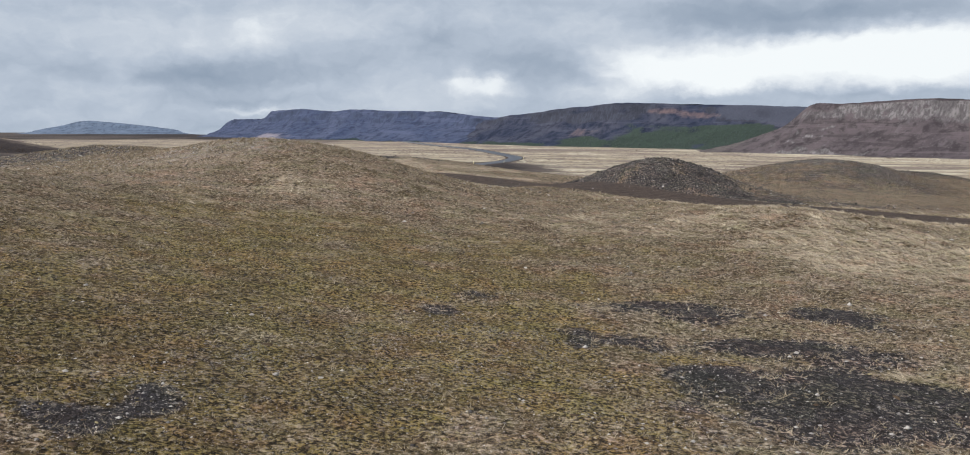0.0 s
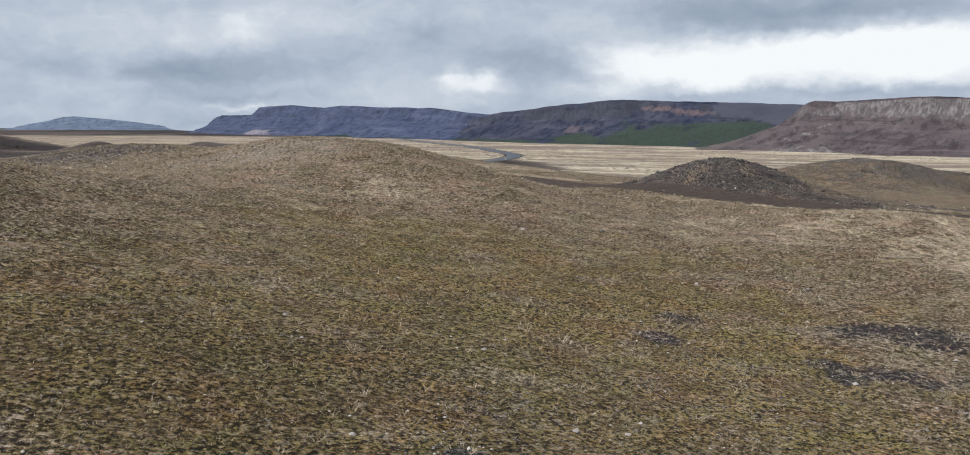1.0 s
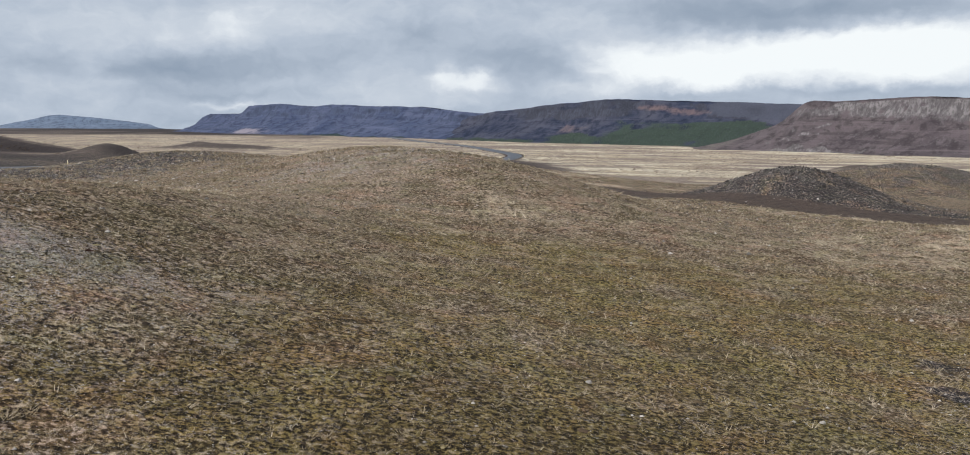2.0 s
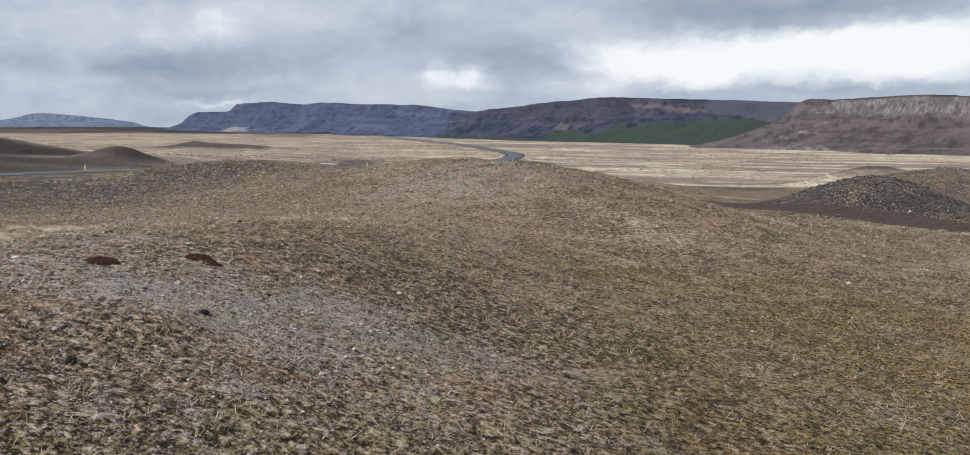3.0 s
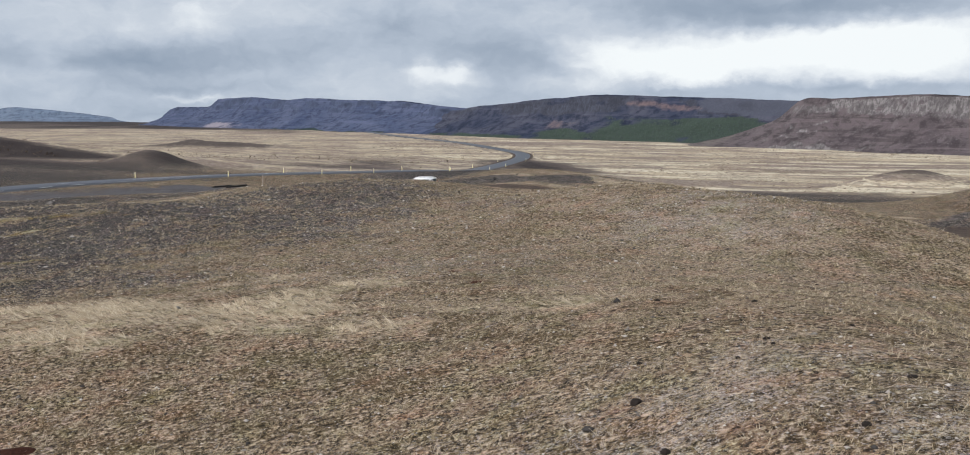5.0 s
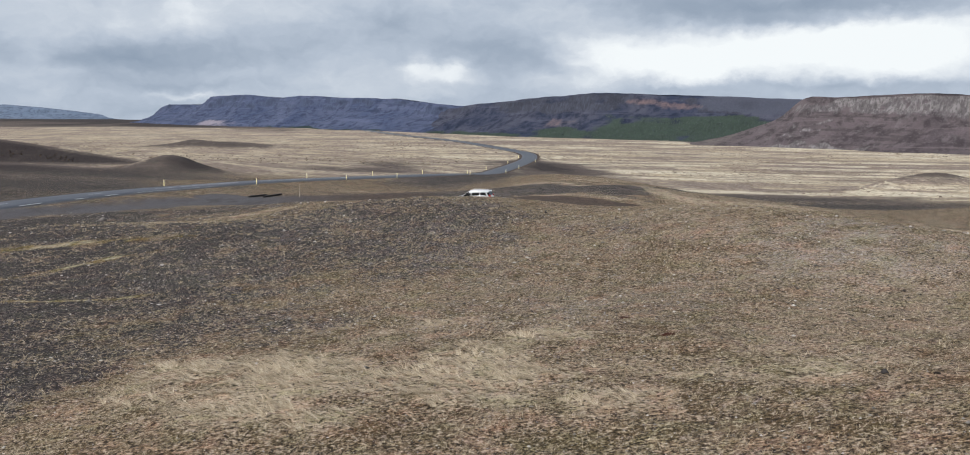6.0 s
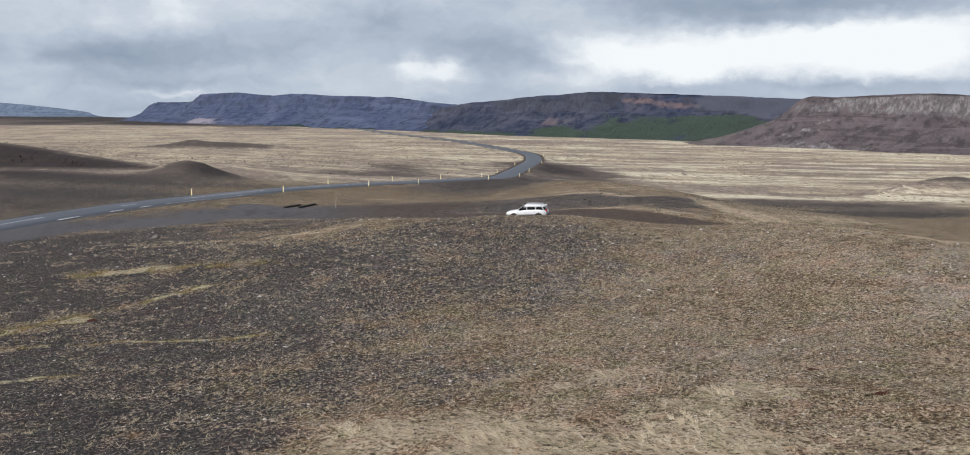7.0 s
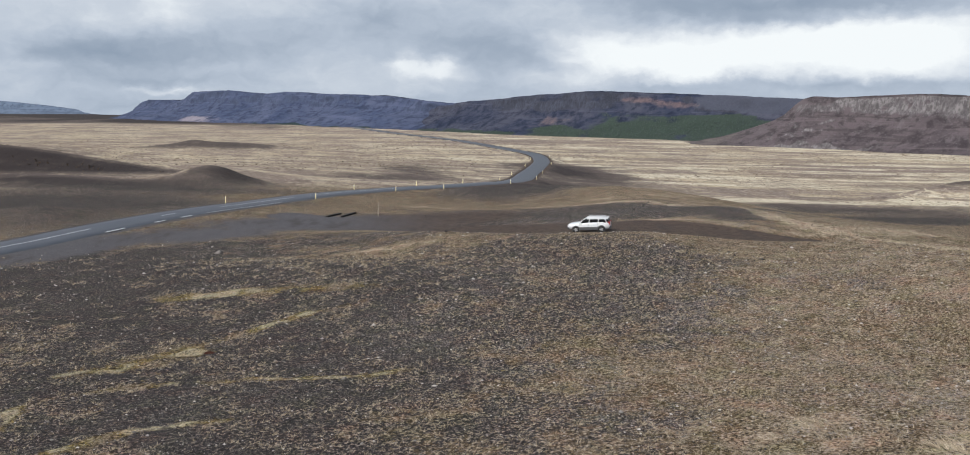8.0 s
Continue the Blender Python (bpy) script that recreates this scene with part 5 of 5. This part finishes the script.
def lumps(name, count, seed, mat, label, weight, size0):
    x, y, g = scatter(count * 2, seed)
    z, dr, dt = land(x, y)
    keep = np.where(g.random(len(x)) < np.clip(weight(*covers(x, y, dr, dt)), 0.0, 1))[0][:count]
    x, y, z = x[keep], y[keep], z[keep]
    n = len(x)
    size = size0 * np.exp(g.normal(0, 0.45, n)) * (1 + (y + 0.41 * x) / 70)
    ring = [(math.cos(a), math.sin(a), -0.15) for a in np.arange(6) * math.tau / 6] + [(0.62 * math.cos(a + 0.5), 0.62 * math.sin(a + 0.5), 0.33) for a in np.arange(6) * math.tau / 6] + [(0, 0, 0.48)]
    f = []
    for k in range(6):
        j = (k + 1) % 6
        f += [(k, j, 6 + k), (j, 6 + j, 6 + k), (6 + k, 6 + j, 12)]
    base = np.array(ring)
    v = base[None] * (1 + g.normal(0, 0.3, (n, 13, 1))) * size[:, None, None] * np.stack([g.uniform(0.8, 1.6, n), np.ones(n), g.uniform(0.4, 0.8, n)], -1)[:, None, :]
    v = spin(v, g.uniform(0, 6.28, n)) + np.stack([x, y, z], -1)[:, None, :]
    return tagged(many(name, v, np.array(f), mat), label, "plants", kind="stuff")


def tufts(name, count, seed, mat, label, weight, blades, tall, lean, comb=0.0):
    x, y, g = scatter(count * 3, seed, deep=80)
    z, dr, dt = land(x, y)
    keep = np.where(g.random(len(x)) < np.clip(weight(*covers(x, y, dr, dt)), 0.0, 1))[0][:count]
    x, y, z = x[keep], y[keep], z[keep]
    n = len(x)
    grow = (1 + (y + 0.41 * x) / 70)
    wide = 0.0042 * grow * (1 + (y + 0.41 * x) / 25)
    a = g.uniform(0, 6.28, (n, blades))
    a = a * (1 - comb) + comb * (2.6 + 1.1 * fbm(x / 1.3, y / 1.3, 2, 55)[:, None] + g.normal(0, 0.35, (n, blades)))
    r0 = g.uniform(0, 0.07, (n, blades)) * (tall / 0.15)
    h = tall * g.uniform(0.5, 1.2, (n, blades)) * grow[:, None] ** 0.5
    out = h * lean * g.uniform(0.5, 1.3, (n, blades))
    drift = (1 - comb) * g.normal(0.5, 0.5, (n, 1)) * h * 0.5
    b = g.uniform(0, 6.28, (n, blades))
    bx, by = x[:, None] + r0 * np.cos(b), y[:, None] + r0 * np.sin(b)
    tx, ty = bx + out * np.cos(a) + drift, by + out * np.sin(a) * 0.8
    px, py = -np.sin(a) * wide[:, None], np.cos(a) * wide[:, None]
    zb = z[:, None] - 0.02
    v = np.stack([np.stack([bx - px, by - py, zb + 0 * h], -1), np.stack([bx + px, by + py, zb + 0 * h], -1), np.stack([tx, ty, zb + h], -1)], 2)
    return tagged(many(name, v.reshape(n * blades, 3, 3), np.array([(0, 1, 2)]), mat), label, "grass", kind="stuff")


stones(90000, 5)


def rubble(count, seed):
    """Blocks of lava on the dark mounds."""
    g = np.random.default_rng(seed)
    xs, ys = [], []
    for cx, cy, rx, ry, share in ((15, 83, 8, 7, 0.42), (45, 124, 14, 10, 0.24), (-26, 138, 18, 12, 0.22), (66, 150, 12, 9, 0.12)):
        k = int(count * share)
        xs.append(g.normal(cx, rx * 0.6, k))
        ys.append(g.normal(cy, ry * 0.6, k))
    x, y = np.concatenate(xs), np.concatenate(ys)
    z, dr, dt = land(x, y)
    ok = dt > 3.2
    x, y, z = x[ok], y[ok], z[ok]
    n = len(x)
    size = 0.05 * np.exp(g.normal(0, 0.5, n))
    v = OCTA[None] * (1 + g.normal(0, 0.25, (n, 6, 1))) * size[:, None, None] * np.stack([np.ones(n), g.uniform(0.6, 1, n), g.uniform(0.5, 0.9, n)], -1)[:, None, :]
    v = spin(v, g.uniform(0, 6.28, n)) + np.stack([x, y, z + size * 0.1], -1)[:, None, :]
    return tagged(many("lava_rubble", v, OCTA_F, LAVA), "dark and grey lava blocks strewn over the mounds", "stones", kind="stuff")


rubble(7000, 6)
lumps("heather_clumps", 12000, 7, HEATHER, "low dark heather clumps over the heath", lambda b, d, m, g, l, f, r: 0.5 + 0.3 * m - 0.8 * g - 0.6 * d - 0.4 * np.clip(b - 0.6, 0, 1) - 0.3 * l, 0.024)
lumps("moss_clumps", 9000, 8, MOSS_TUFT, "golden brown moss clumps over the heath", lambda b, d, m, g, l, f, r: 0.1 + 0.8 * m - 0.8 * g - 0.5 * np.clip(b - 0.6, 0, 1), 0.022)
tufts("grass_tufts", 80000, 9, DEAD_GRASS, "short pale dead grass tufts over the heath", lambda b, d, m, g, l, f, r: 0.5 + 0.5 * d - 0.9 * g - 0.9 * np.clip(b - 0.6, 0, 1) - 0.55 * np.clip(l - 0.15, 0, 1), 5, 0.05, 1.5)
tufts("straw_grass", 17000, 10, STRAW, "long bent straw grass in the hollows", lambda b, d, m, g, l, f, r: 2.4 * (d - 0.48) - 1.0 * g, 16, 0.15, 3.6, 1.0)
tufts("grass_wisps", 26000, 12, WISP, "wind-bent pale grass wisps on the stony ground", lambda b, d, m, g, l, f, r: 0.55 + 0.3 * np.clip(b, 0, 0.8) - 1.0 * g - 0.6 * np.clip(m, 0, 1) - 1.5 * np.clip(b - 0.95, 0, 1), 8, 0.10, 2.2)


# ---------------------------------------------------------------- wood on the slope, shrubs on the plain
FIR = material("dark_conifer", island_look([(0.050, 0.066, 0.064), (0.058, 0.075, 0.070), (0.070, 0.087, 0.077)]))
g = np.random.default_rng(31)
pick = WOODED[g.integers(0, len(WOODED), 5200)] + np.stack([g.uniform(-1.6, 1.6, 5200), g.uniform(-1.6, 1.6, 5200), np.zeros(5200)], -1)
tall = g.uniform(0.35, 0.85, 5200)
cone = np.array([(0.36 * math.cos(a), 0.36 * math.sin(a), -0.2) for a in np.arange(5) * math.tau / 5] + [(0.26 * math.cos(a + 0.6), 0.26 * math.sin(a + 0.6), 0.45) for a in np.arange(5) * math.tau / 5] + [(0, 0, 1.0)])
cone_f = []
for k in range(5):
    j = (k + 1) % 5
    cone_f += [(k, j, 5 + k), (j, 5 + j, 5 + k), (5 + k, 5 + j, 10)]
v = spin(cone[None] * (1 + g.normal(0, 0.16, (5200, 11, 1))) * tall[:, None, None], g.uniform(0, 6.28, 5200)) + pick[:, None, :]
tagged(many("conifer_wood", v, np.array(cone_f), FIR), "dense dark green conifer wood on the mountain slope", "trees", kind="stuff")

SHRUB = material("bare_shrub", island_look([(0.06, 0.044, 0.036), (0.10, 0.074, 0.056), (0.15, 0.11, 0.08)]))
sx, sy = [], []
for cx, cy, wx, wy, count in ((-95, 320, 60, 60, 200), (-60, 300, 50, 50, 160), (-116, 232, 18, 5, 130), (-146, 238, 24, 7, 60), (-30, 350, 30, 50, 70)):
    sx.append(g.normal(cx, wx * 0.5, count))
    sy.append(g.normal(cy, wy * 0.5, count))
sx, sy = np.concatenate(sx), np.concatenate(sy)
sz, sdr, _ = land(sx, sy)
ok = sdr > 7
sx, sy, sz = sx[ok], sy[ok], sz[ok]
n = len(sx)
size = 0.16 * np.exp(g.normal(0, 0.4, n))
stem = np.array([(0.05, 0, -0.1), (-0.05, 0, -0.1), (0, 0.05, 1.0), (0.5, 0.1, 0.8), (-0.45, 0.2, 0.75), (0.1, -0.5, 0.85), (0.2, 0.4, 0.6), (-0.2, -0.35, 1.05)])
stem_f = np.array([(0, 1, 2), (0, 2, 3), (1, 2, 4), (0, 1, 5), (2, 0, 6), (1, 0, 7), (3, 6, 2), (4, 7, 2), (5, 7, 1)])
v = spin(stem[None] * (1 + g.normal(0, 0.25, (n, 8, 1))) * size[:, None, None] * np.array([1.5, 1.5, 1.0]), g.uniform(0, 6.28, n)) + np.stack([sx, sy, sz], -1)[:, None, :]
tagged(many("shrubs", v, stem_f, SHRUB), "scattered small leafless brown shrubs on the plain", "shrubs", kind="stuff")


# ---------------------------------------------------------------- tussocks on the plain
def plain_tussocks(count, seed):
    g = np.random.default_rng(seed)
    y = 135 * (560 / 135) ** g.random(count * 3)
    x = -28 + (y - 30) * g.uniform(-0.75, 0.62, count * 3)
    z, dr, dt = land(x, y)
    bare, dry, moss, gravel, lichen, far, red = covers(x, y, dr, dt)
    want = (far > 0.5) * (dr > 6.5) * (gravel < 0.3) * np.clip(0.25 + 1.6 * fbm(x / 30, y / 45, 4, 301) - 1.5 * np.clip(bare - 0.6, 0, 1), 0, 1)
    keep = np.where(g.random(len(x)) < want)[0][:count]
    x, y, z = x[keep], y[keep], z[keep]
    n = len(x)
    base = np.array([(math.cos(a), math.sin(a), -0.2) for a in np.arange(6) * math.tau / 6] + [(0.6 * math.cos(a + 0.5), 0.6 * math.sin(a + 0.5), 0.55) for a in np.arange(6) * math.tau / 6] + [(0, 0, 0.8)])
    f = []
    for k in range(6):
        j = (k + 1) % 6
        f += [(k, j, 6 + k), (j, 6 + j, 6 + k), (6 + k, 6 + j, 12)]
    size = 0.115 * np.exp(g.normal(0, 0.4, n)) * (y / 200) ** 0.5
    v = base[None] * (1 + g.normal(0, 0.22, (n, 13, 1))) * size[:, None, None] * np.stack([g.uniform(1, 2.2, n), g.uniform(1, 1.6, n), g.uniform(0.35, 0.8, n)], -1)[:, None, :]
    v = spin(v, g.normal(0, 0.4, n)) + np.stack([x, y, z], -1)[:, None, :]
    return tagged(many("plain_tussocks", v, np.array(f), TUSSOCK), "low brown and straw tussocks scattered over the plain", "plants", kind="stuff")


TUSSOCK = material("plain_tussock", island_look([(0.13, 0.10, 0.08), (0.19, 0.15, 0.115), (0.32, 0.265, 0.185)]))
plain_tussocks(16000, 77)
